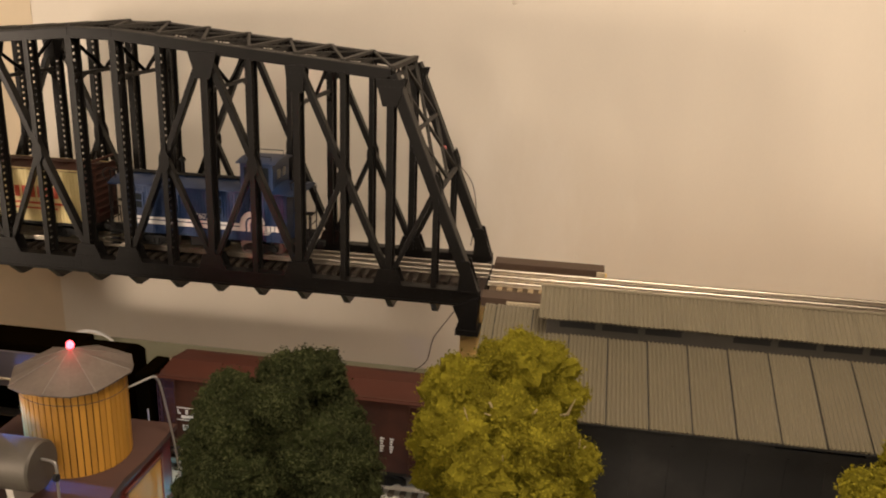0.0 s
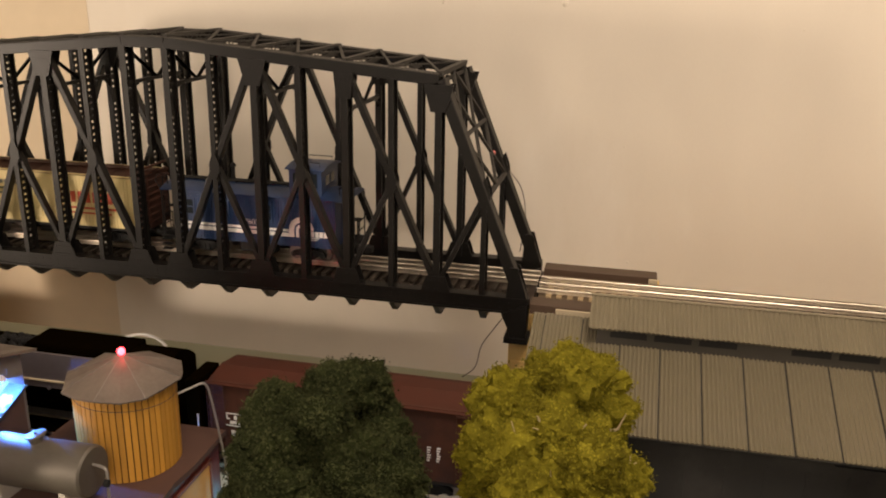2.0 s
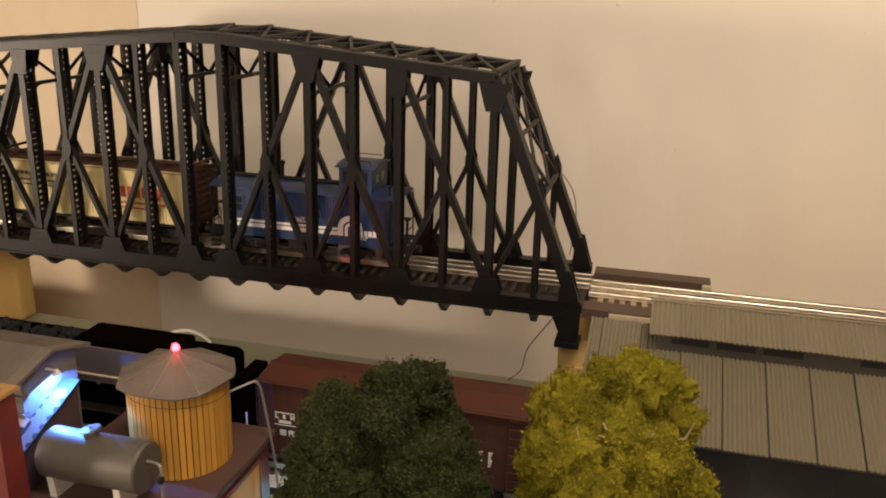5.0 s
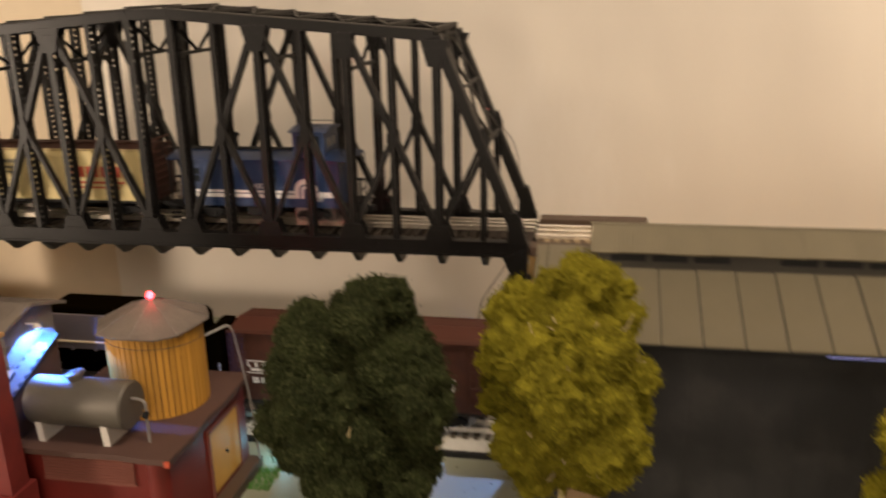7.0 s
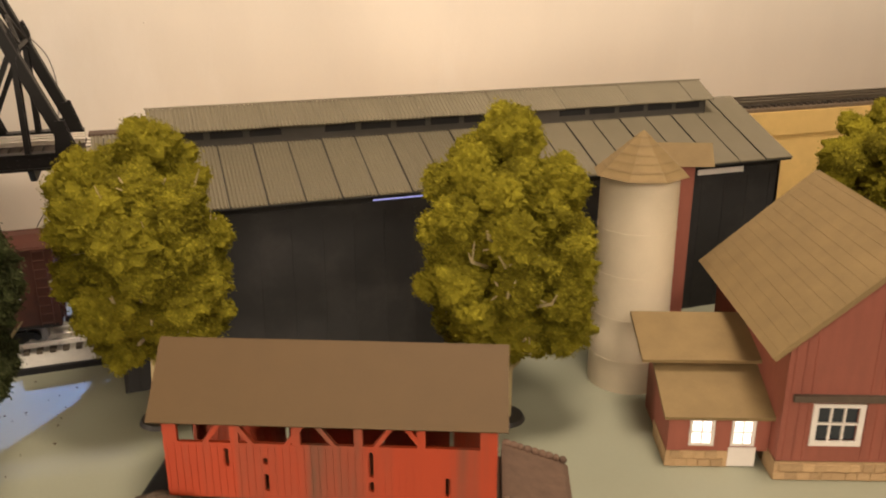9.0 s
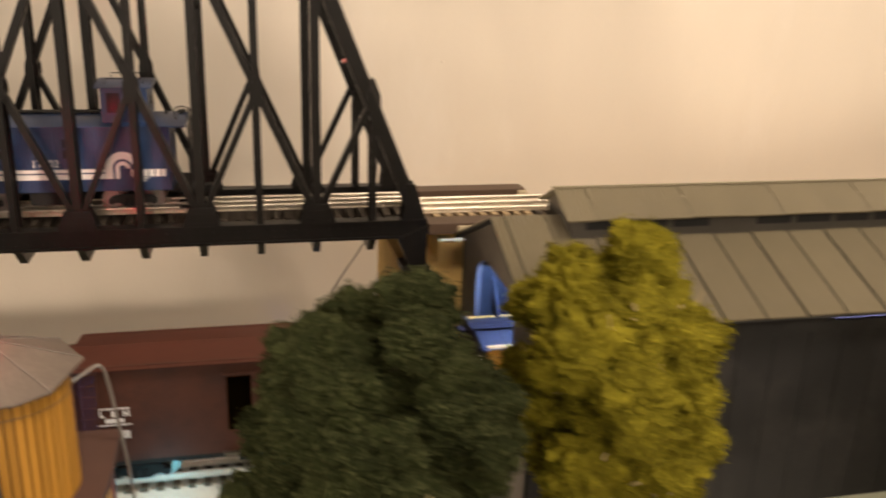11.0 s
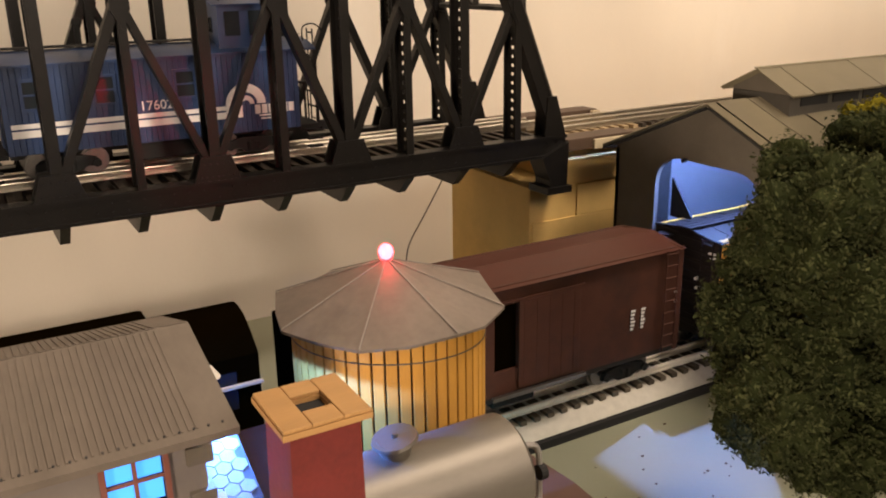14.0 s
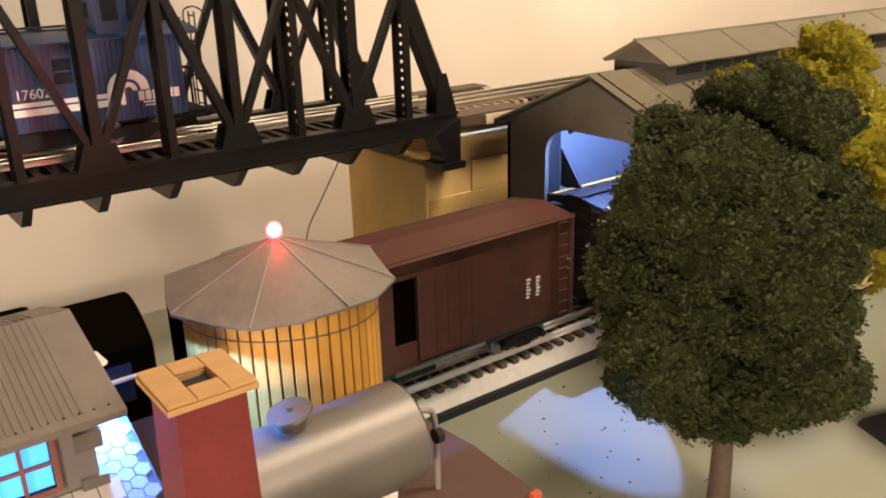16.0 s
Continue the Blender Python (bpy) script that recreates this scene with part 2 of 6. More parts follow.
M = dict(
    wall=mat("wall_paint", (0.74, 0.678, 0.575), 0.75, vary=0.035, scale=6, grain=260, bump=0.10, stretch=(2.2, 1, 0.8), dirt=0.4, dirt_from=0.55, dirt_colour=(0.84, 0.80, 0.73)),
    curtain=mat("curtain_cloth", (0.68, 0.57, 0.41), 0.9, vary=0.06, scale=20, grain=900, bump=0.2),
    table=mat("table_paint", (0.275, 0.285, 0.205), 0.55, vary=0.06, scale=9, grain=350, bump=0.08, dirt=0.35, dirt_colour=(0.25, 0.245, 0.165)),
    floor=mat("floor_board", (0.16, 0.11, 0.07), 0.5, vary=0.1, scale=10),
    room=mat("tan_room_wall", (0.12, 0.095, 0.07), 0.8, vary=0.04, scale=4, bump=0.05),
    ceiling=mat("ceiling_paint", (0.16, 0.14, 0.12), 0.8, vary=0.02, scale=4, bump=0.05),
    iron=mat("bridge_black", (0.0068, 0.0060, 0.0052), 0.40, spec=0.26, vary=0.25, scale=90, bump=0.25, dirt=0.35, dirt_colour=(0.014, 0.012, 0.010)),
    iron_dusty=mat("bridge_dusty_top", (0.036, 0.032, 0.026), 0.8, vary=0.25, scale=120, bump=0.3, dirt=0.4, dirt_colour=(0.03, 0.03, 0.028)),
    deck=mat("bridge_deck_brown", (0.045, 0.030, 0.022), 0.7, vary=0.15, scale=80, bump=0.2),
    rail=mat("rail_metal", (0.60, 0.55, 0.46), 0.34, 1.0, vary=0.10, scale=200, bump=0.05),
    # near-white base, barely metallic: the rails' specular shine is put into the colour
    rail_low=mat("rail_metal_painted_shine", (0.93, 0.87, 0.77), 0.34, 0.15, vary=0.08, scale=200, bump=0.05),
    tie_low=mat("track_tie_brown", (0.10, 0.082, 0.058), 0.75, vary=0.2, scale=200, bump=0.3, spread=0.2),
    tie_tan=mat("track_tie_tan", (0.40, 0.30, 0.17), 0.7, vary=0.15, scale=200, bump=0.2, spread=0.12),
    ballast=mat("tan_roadbed", (0.145, 0.105, 0.065), 0.85, vary=0.2, scale=160, grain=1800, bump=0.4),
    tie=mat("track_tie_dark", (0.055, 0.042, 0.030), 0.7, vary=0.2, scale=200, bump=0.3, spread=0.2),
    cream=mat("cream_roadbed", (0.52, 0.44, 0.30), 0.75, vary=0.08, scale=120, bump=0.3),
    roadbed=mat("grey_roadbed", (0.56, 0.54, 0.47), 0.8, vary=0.12, scale=160, grain=1800, bump=0.6),
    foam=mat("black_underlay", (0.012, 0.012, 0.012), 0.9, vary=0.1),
    riser=mat("brown_riser", (0.075, 0.045, 0.027), 0.6, vary=0.08, scale=70, stretch=(0.15, 1, 1)),
    ochre=mat("ochre_block", (0.70, 0.475, 0.165), 0.75, vary=0.10, scale=28, bump=0.25, dirt=0.3, dirt_colour=(0.38, 0.26, 0.09)),
    tin=mat("grey_roof_tin", (0.180, 0.156, 0.100), 0.62, vary=0.07, scale=50, grain=700, bump=0.12, dirt=0.25, dirt_colour=(0.18, 0.16, 0.13), spread=0.05),
    shed=mat("dark_shed_wall", (0.014, 0.0138, 0.0135), 0.75, vary=0.2, scale=45, bump=0.15, dirt=0.3, dirt_colour=(0.06, 0.055, 0.05)),
    clere=mat("dark_clerestory_wall", (0.058, 0.052, 0.042), 0.8, vary=0.15, scale=60, bump=0.15),
    shed_end=mat("grey_shed_end", (0.118, 0.100, 0.076), 0.8, vary=0.12, scale=60, bump=0.15, dirt=0.3, dirt_colour=(0.075, 0.068, 0.052)),
    shed_in=mat("pale_shed_lining", (0.14, 0.14, 0.15), 0.8, vary=0.05, scale=60),
    blue=mat("blue_car_paint", (0.019, 0.042, 0.114), 0.42, vary=0.12, scale=70, bump=0.06, dirt=0.25, dirt_colour=(0.03, 0.04, 0.07)),
    white=mat("white_lettering", (0.78, 0.76, 0.74), 0.6, vary=0.06, scale=200, bump=0),
    brown=mat("oxide_brown_paint", (0.078, 0.030, 0.0195), 0.6, spec=0.25, vary=0.14, scale=50, bump=0.08, dirt=0.62, dirt_from=0.46, dirt_colour=(0.030, 0.017, 0.015)),
    redroof=mat("oxide_red_roof_paint", (0.078, 0.0235, 0.0140), 0.55, spec=0.3, vary=0.16, scale=40, bump=0.08, dirt=0.4, dirt_colour=(0.05, 0.018, 0.012), stretch=(0.4, 1, 1)),
    umber=mat("dark_umber_paint", (0.013, 0.0088, 0.0078), 0.6, spec=0.25, vary=0.14, scale=50, bump=0.08),
    reefer=mat("cream_car_side", (0.66, 0.54, 0.25), 0.55, vary=0.07, scale=60, bump=0.06, dirt=0.2, dirt_colour=(0.45, 0.33, 0.15)),
    amber=mat("amber_car_side", (0.55, 0.27, 0.035), 0.55, vary=0.07, scale=60, bump=0.06),
    redink=mat("red_lettering", (0.45, 0.07, 0.03), 0.6, vary=0.08, bump=0),
    darkink=mat("dark_lettering", (0.10, 0.09, 0.06), 0.6, vary=0.08, bump=0),
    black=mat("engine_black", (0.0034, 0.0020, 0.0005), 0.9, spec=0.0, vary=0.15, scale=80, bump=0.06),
    matte=mat("matte_black", (0.008, 0.008, 0.008), 0.85, vary=0.2, scale=120, bump=0.2),
    steel=mat("wheel_steel", (0.25, 0.23, 0.21), 0.4, 1.0, vary=0.15, scale=200),
    stave=mat("yellow_stave", (0.50, 0.25, 0.035), 0.6, vary=0.16, scale=45, grain=500, bump=0.25, stretch=(3, 3, 0.4), spread=0.16, dirt=0.2, dirt_colour=(0.35, 0.15, 0.02)),
    gap=mat("stave_gap", (0.022, 0.008, 0.002), 0.8, vary=0.1),
    card=mat("grey_card_roof", (0.150, 0.124, 0.100), 0.75, vary=0.16, scale=40, grain=500, bump=0.2, dirt=0.6, dirt_colour=(0.075, 0.060, 0.047), stretch=(1, 0.35, 1)),
    # pale cream colour paints the bright glint of the engine's side bead
    bead_glint=mat("cream_glint_bead", (0.90, 0.78, 0.55), 0.25, 0.2, vary=0.08),
    # lavender tint in the grey stands in for the blue lamp's reflection
    sheet=mat("sheet_side_blue_sheen", (0.30, 0.27, 0.31), 0.30, 0.6, vary=0.10),
    towercard=mat("tower_roof_card", (0.175, 0.145, 0.120), 0.48, 0.2, vary=0.26, scale=38, grain=300, bump=0.2, dirt=0.7, dirt_colour=(0.09, 0.072, 0.06)),
    fold=mat("worn_card_fold", (0.26, 0.23, 0.205), 0.8, vary=0.25, scale=120),
    wire=mat("thin_wire", (0.10, 0.08, 0.07), 0.5, 0.4, vary=0.1),
    pipe=mat("grey_pipe", (0.30, 0.28, 0.26), 0.45, 0.5, vary=0.1),
    tank=mat("silver_tank", (0.16, 0.145, 0.122), 0.46, 0.55, vary=0.14, scale=40, bump=0.06, dirt=0.4, dirt_colour=(0.12, 0.105, 0.085), stretch=(0.35, 1, 1)),
    brick=mat("red_building_paint", (0.14, 0.012, 0.008), 0.5, vary=0.16, scale=40, bump=0.2, dirt=0.35, dirt_colour=(0.12, 0.016, 0.013)),
    chimney=mat("red_chimney_paint", (0.16, 0.022, 0.018), 0.5, vary=0.32, scale=60, bump=0.3, dirt=0.3, dirt_colour=(0.12, 0.02, 0.03)),
    roofbrown=mat("brown_flat_roof", (0.075, 0.036, 0.026), 0.75, vary=0.10, scale=40, bump=0.15, dirt=0.2, dirt_colour=(0.06, 0.032, 0.025)),
    cap=mat("tan_cap_wood", (0.42, 0.235, 0.085), 0.6, vary=0.12, scale=60, stretch=(0.4, 2, 1), bump=0.2),
    door=mat("yellow_door_paint", (0.56, 0.30, 0.05), 0.6, vary=0.08, scale=50),
    station=mat("grey_station_wall", (0.165, 0.145, 0.128), 0.8, vary=0.10, scale=60, bump=0.1),
    shingle=mat("pale_shingle", (0.34, 0.31, 0.285), 0.8, vary=0.10, scale=80, bump=0.2, spread=0.10),
    hex=mat("pale_hex_tile", (0.15, 0.15, 0.145), 0.7, vary=0.05, scale=90, spread=0.06),
    grout=mat("dark_grout", (0.04, 0.038, 0.038), 0.9, vary=0.1),
    tilegrout=mat("tile_joint", (0.025, 0.028, 0.032), 0.9, vary=0.1),
    windowred=mat("red_window_frame", (0.20, 0.07, 0.05), 0.6, vary=0.1),
    glowblue=mat("blue_lit_pane", (0.06, 0.34, 1.0), 0.5, vary=0.0, bump=0, glow=1.1),
    glowwhite=mat("white_lit_pane", (1.0, 0.88, 0.80), 0.5, vary=0.0, bump=0, glow=1.6),
    redlens=mat("red_clear_lens", (0.8, 0.25, 0.22), 0.15, vary=0.0, bump=0),
    core=mat("white_hot_core", (1.0, 0.22, 0.24), 0.3, vary=0.0, bump=0, glow=18.0),
    glowlamp=mat("blue_lit_lens", (0.15, 0.5, 1.0), 0.3, vary=0.0, bump=0, glow=6.0),
    glowstrip=mat("violet_lit_strip", (0.52, 0.50, 1.0), 0.3, vary=0.0, bump=0, glow=0.7),
    bark=mat("dark_bark", (0.075, 0.052, 0.033), 0.85, vary=0.2, scale=150, bump=0.5),
    twig=mat("pale_twig", (0.40, 0.32, 0.16), 0.8, vary=0.1, scale=150, bump=0.3),
    base=mat("tree_base_plastic", (0.025, 0.022, 0.018), 0.6, vary=0.1),
    redbridge=mat("covered_bridge_red", (0.36, 0.042, 0.010), 0.55, vary=0.08, scale=30, dirt_from=0.47, bump=0.12, stretch=(1, 1, 0.06), dirt=1.0, dirt_colour=(0.105, 0.060, 0.036)),
    shingle_brown=mat("brown_plastic_roof", (0.088, 0.051, 0.0155), 0.7, vary=0.06, scale=40, grain=600, bump=0.15),
    rock=mat("olive_brown_rock", (0.100, 0.072, 0.046), 0.9, vary=0.35, scale=120, bump=0.7, spread=0.25),
    stone=mat("tan_stone", (0.36, 0.24, 0.12), 0.85, vary=0.25, scale=90, bump=0.5, spread=0.22),
    stone_grey=mat("brown_stone", (0.135, 0.082, 0.052), 0.85, vary=0.25, scale=90, bump=0.5, spread=0.2),
    barn=mat("barn_red_board", (0.235, 0.072, 0.045), 0.7, vary=0.14, scale=60, bump=0.2, stretch=(2, 2, 0.4), spread=0.06),
    barnroof=mat("tan_wood_shingle", (0.20, 0.137, 0.055), 0.8, vary=0.16, scale=50, bump=0.3, spread=0.10),
    silo=mat("pale_silo", (0.66, 0.57, 0.41), 0.6, vary=0.06, scale=40, bump=0.1, dirt=0.2, dirt_colour=(0.42, 0.36, 0.27)),
    trim=mat("pale_trim", (0.60, 0.56, 0.50), 0.7, vary=0.06),
    glass=mat("dark_glass", (0.02, 0.025, 0.03), 0.12, vary=0.0, bump=0),
    grass=mat("green_turf", (0.10, 0.26, 0.05), 0.9, vary=0.3, scale=300, bump=0.8),
)


def leaf_mat(name, colour, dark):
    """Clump foliage: each small tuft takes its own tone."""
    m = bpy.data.materials.new(name)
    m.use_nodes = True
    nt = m.node_tree
    n, ln = nt.nodes, nt.links.new
    b = n["Principled BSDF"]
    b.inputs["Roughness"].default_value = 0.85
    b.inputs["Specular IOR Level"].default_value = 0.03
    geo, tc, tex = n.new("ShaderNodeNewGeometry"), n.new("ShaderNodeTexCoord"), n.new("ShaderNodeTexNoise")
    tex.inputs["Scale"].default_value, tex.inputs["Detail"].default_value = 55, 3
    ln(tc.outputs["Object"], tex.inputs["Vector"])
    add = n.new("ShaderNodeMath")
    add.operation = "MULTIPLY_ADD"
    ln(geo.outputs["Random Per Island"], add.inputs[0])
    add.inputs[1].default_value = 0.40
    ln(tex.outputs["Fac"], add.inputs[2])
    sub = n.new("ShaderNodeMath")
    sub.operation, sub.use_clamp = "SUBTRACT", True
    ln(add.outputs[0], sub.inputs[0])
    sub.inputs[1].default_value = 0.22
    mix = n.new("ShaderNodeMix")
    mix.data_type = "RGBA"
    mix.inputs["A"].default_value, mix.inputs["B"].default_value = (*dark, 1), (*colour, 1)
    ln(sub.outputs[0], mix.inputs["Factor"])
    ln(mix.outputs["Result"], b.inputs["Base Color"])
    return m


M["redglass"] = mat("red_lamp_glass", (1.0, 0.04, 0.06), 0.22, vary=0.0, bump=0, glow=0.7)
M["redglass"].node_tree.nodes["Principled BSDF"].inputs["Transmission Weight"].default_value = 0.9
M["leaf_dark"] = leaf_mat("dark_green_foliage", (0.082, 0.091, 0.037), (0.0095, 0.0118, 0.0060))
M["leaf_gold"] = leaf_mat("olive_gold_foliage", (0.36, 0.315, 0.030), (0.058, 0.050, 0.006))
# darker tuft cores: the shade between the leaves is put into their colour
M["core_shade_dark"] = leaf_mat("dark_green_shaded_core", (0.036, 0.043, 0.015), (0.007, 0.009, 0.0042))
M["core_shade_gold"] = leaf_mat("olive_gold_shaded_core", (0.24, 0.208, 0.018), (0.036, 0.031, 0.004))

# ---- mesh helpers ----


def box(bm, c, s, turn=None, bevel=0.0):
    """A box of size s about c; turn: a rotation matrix."""
    m = Matrix.Translation(c) @ (turn.to_4x4() if turn else Matrix()) @ Matrix.Diagonal((*s, 1))
    made = bmesh.ops.create_cube(bm, size=1, matrix=m)["verts"]
    if bevel:
        edges = list({e for v in made for e in v.link_edges})
        bmesh.ops.bevel(bm, geom=edges, offset=bevel, segments=2, affect="EDGES", profile=0.6)
    return bm


def span(bm, lo, hi, bevel=0.0):
    return box(bm, [(a + b) / 2 for a, b in zip(lo, hi)], [abs(b - a) for a, b in zip(lo, hi)], None, bevel)


def bar(bm, p, q, w, d, side=(0, 1, 0), bevel=0.0):
    """A bar from p to q, w wide in the plane across side and d deep along side."""
    p, q = Vector(p), Vector(q)
    z = (q - p).normalized()
    y = Vector(side)
    y = (y - z * y.dot(z)).normalized()
    x = y.cross(z)
    turn = Matrix((x, y, z)).transposed()
    return box(bm, (p + q) / 2, (w, d, (q - p).length), turn, bevel)


def rod(bm, p, q, r, r2=None, n=12):
    p, q = Vector(p), Vector(q)
    m = Matrix.Translation((p + q) / 2) @ (q - p).to_track_quat("Z", "Y").to_matrix().to_4x4()
    bmesh.ops.create_cone(bm, cap_ends=True, segments=n, radius1=r, radius2=r if r2 is None else r2, depth=(q - p).length, matrix=m)
    return bm


def ball(bm, c, r, sx=1, sy=1, sz=1, u=14, v=9):
    bmesh.ops.create_uvsphere(bm, u_segments=u, v_segments=v, radius=r, matrix=Matrix.Translation(c) @ Matrix.Diagonal((sx, sy, sz, 1)))
    return bm


def prism(bm, outline, offset):
    """A solid from a flat outline of 3D points, drawn out by offset."""
    low = [bm.verts.new(p) for p in outline]
    high = [bm.verts.new(Vector(p) + Vector(offset)) for p in outline]
    n = len(low)
    bm.faces.new(low[::-1]), bm.faces.new(high)
    for i in range(n):
        bm.faces.new((low[i], low[(i + 1) % n], high[(i + 1) % n], high[i]))
    bmesh.ops.recalc_face_normals(bm, faces=bm.faces[:])
    return bm


def ring_wall(bm, outline, holes, offset):
    """A flat wall outline in 3D with holes, drawn out by offset, so that the openings go through."""
    edges = []
    for loop in (outline, *holes):
        vs = [bm.verts.new(p) for p in loop]
        edges += [bm.edges.new((vs[i], vs[(i + 1) % len(vs)])) for i in range(len(vs))]
    made = bmesh.ops.triangle_fill(bm, edges=edges, use_beauty=True)["geom"]
    faces = [g for g in made if isinstance(g, bmesh.types.BMFace)]
    out = bmesh.ops.extrude_face_region(bm, geom=faces)["geom"]
    bmesh.ops.translate(bm, vec=offset, verts=[g for g in out if isinstance(g, bmesh.types.BMVert)])
    bmesh.ops.recalc_face_normals(bm, faces=bm.faces[:])
    return bm


def tube(name, points, r, material, parent=None, label=""):
    """A bent wire or pipe along points, as a mesh."""
    bm = bmesh.new()
    pts = [Vector(p) for p in points]
    rings = []
    for i, p in enumerate(pts):
        z = (pts[min(i + 1, len(pts) - 1)] - pts[max(i - 1, 0)]).normalized()
        x = z.orthogonal().normalized() if not rings else (prev - z * prev.dot(z)).normalized()
        prev = x
        y = z.cross(x)
        rings.append([bm.verts.new(p + r * (math.cos(a) * x + math.sin(a) * y)) for a in [i2 * math.tau / 8 for i2 in range(8)]])
    for a, b in zip(rings, rings[1:]):
        for i in range(8):
            bm.faces.new((a[i], a[(i + 1) % 8], b[(i + 1) % 8], b[i]))
    bm.faces.new(rings[0][::-1]), bm.faces.new(rings[-1])
    return part(name, bm, material, parent, label, smooth=True)


def bend(points, steps=6):
    """Points along a smooth line through the given ones."""
    pts = [Vector(p) for p in points]
    out = []
    for i in range(len(pts) - 1):
        p0, p1, p2, p3 = pts[max(i - 1, 0)], pts[i], pts[i + 1], pts[min(i + 2, len(pts) - 1)]
        for k in range(steps):
            t = k / steps
            out.append(0.5 * (2 * p1 + (p2 - p0) * t + (2 * p0 - 5 * p1 + 4 * p2 - p3) * t * t + (3 * p1 - p0 - 3 * p2 + p3) * t ** 3))
    return out + [pts[-1]]


def finish(bm, name, material, smooth=False):
    me = bpy.data.meshes.new(name)
    bm.to_mesh(me)
    bm.free()
    me.materials.append(material)
    if smooth:
        me.shade_smooth()
        me.set_sharp_from_angle(angle=radians(40))
    return me


def part(name, bm, material, parent=None, label="", smooth=False):
    """Links a bmesh, drawn in its thing's own place, as one mesh object."""
    ob = new(name, finish(bm, name, material, smooth))
    if parent:
        ob.parent = parent
    if label:
        tagged(ob, label)
    return ob


def piece(name, me, parent, m):
    """One of many alike pieces on shared mesh data."""
    ob = new(name, me)
    ob.parent = parent
    ob.matrix_basis = m
    return ob


def thing(name, label, category, place=(0, 0, 0), turn=0.0, group="", kind=""):
    ob = new(name)
    ob.empty_display_size = 0.01
    ob.matrix_basis = pose(*place, 0, 0, turn)
    return tagged(ob, label, category, group, kind)


def setting(name, bm, material, label, category, smooth=False):
    return tagged(part(name, bm, material, None, "", smooth), label, category, "", "structure")


B = bmesh.new


def origin(ob):
    """Where an unturned thing or part of one has its own zero."""
    total = Vector((0, 0, 0))
    while ob:
        total += ob.location
        ob = ob.parent
    return total


def wpart(name, bm, material, parent, label="", smooth=False):
    """As part(), for shapes drawn in the place's own metres."""
    bmesh.ops.translate(bm, vec=-origin(parent), verts=bm.verts[:])
    return part(name, bm, material, parent, label, smooth)


# ---- the room ----
WALL_Y = 0.33
BACK_Y = 0.163
north = setting("wall_north", span(B(), (-3.2, WALL_Y, -0.9), (2.6, WALL_Y + 0.1, 1.6)), M["wall"], "plain cream painted plaster wall behind the layout", "wall")
setting("wall_west", span(B(), (-3.3, -3.0, -0.9), (-3.2, WALL_Y + 0.1, 1.6)), M["room"], "plain tan painted side wall of the room", "wall")
setting("wall_east", span(B(), (2.6, -3.0, -0.9), (2.7, WALL_Y + 0.1, 1.6)), M["room"], "plain tan painted side wall of the room", "wall")
setting("wall_south", span(B(), (-3.3, -3.1, -0.9), (2.7, -3.0, 1.6)), M["room"], "plain tan painted wall across the room", "wall")
setting("ceiling", span(B(), (-3.3, -3.1, 1.6), (2.7, WALL_Y + 0.1, 1.7)), M["ceiling"], "plain tan painted room ceiling", "ceiling")
setting("floor", span(B(), (-3.3, -3.1, -1.0), (2.7, WALL_Y + 0.1, -0.9)), M["floor"], "dark brown room floor below the table", "floor")

rng = random.Random(2)
for x, z, r in ((-0.006, 0.472, 0.0042), (-0.172, 0.470, 0.0026), (0.295, 0.447, 0.0018), (0.103, 0.120, 0.0020), (0.085, 0.286, 0.0016), (0.62, 0.40, 0.0022)):
    bm = B()
    bmesh.ops.create_icosphere(bm, subdivisions=2, radius=r)
    for v in bm.verts:
        v.co *= 1 + 0.5 * noise.noise(v.co * 400 + Vector((x * 90, z * 90, 0)))
        v.co.y *= 0.35
    bmesh.ops.translate(bm, vec=(x, WALL_Y, z), verts=bm.verts[:])
    part("plaster_flaw", bm, M["wall"], north, "", True)

table = thing("layout_table", "pale grey-green painted board carrying the model railway", "table", (0.2, -0.3, -0.9))
wpart("tabletop", span(B(), (-1.9, -0.78, -0.03), (2.3, BACK_Y, 0.0), 0.003), M["table"], table)
for lx in (-1.8, 0.2, 2.2):
    for ly in (-0.70, 0.08):
        wpart("leg", span(B(), (lx - 0.03, ly - 0.03, -0.9), (lx + 0.03, ly + 0.03, -0.03)), M["floor"], table)


def curtain():
    bm = B()
    n, top, low = 150, 1.5, -0.85
    rows = []
    for z in (low, top):
        row = []
        for i in range(n + 1):
            x = -2.20 + 1.48 * i / n
            fade = min(1.0, (n - i) / 40)
            y = WALL_Y - 0.0008 - 0.015 * fade - 0.011 * fade * (math.sin(i * 0.42) + 0.5 * math.sin(i * 0.19 + 1) - 0.3)
            row.append(bm.verts.new((x, y, z)))
        rows.append(row)
    for i in range(n):
        bm.faces.new((rows[0][i], rows[0][i + 1], rows[1][i + 1], rows[1][i]))
    bmesh.ops.recalc_face_normals(bm, faces=bm.faces[:])
    return bm


drape = thing("curtain", "cream curtain hanging in soft folds against the wall", "curtain", (-1.1, WALL_Y - 0.01, 0))
wpart("cloth", curtain(), M["curtain"], drape, "", True)

# ---- the truss bridge ----
H = 0.0508
N = 17
FAR = 0.138
LOW, CHORD = 0.158, 0.176


def top_z(k):
    k = min(k, N - k)
    return 0.4025 + (min(k, 8) - 2) * (0.027 / 6)


bridge = thing("truss_bridge", "black weathered model steel through-truss railway bridge", "bridge", (-N * H / 2, FAR / 2, 0.12))


def lattice_post(bm, x, y, z0, z1, w=0.0075, d=0.0160):
    """Two plates joined by a thin web with a row of holes."""
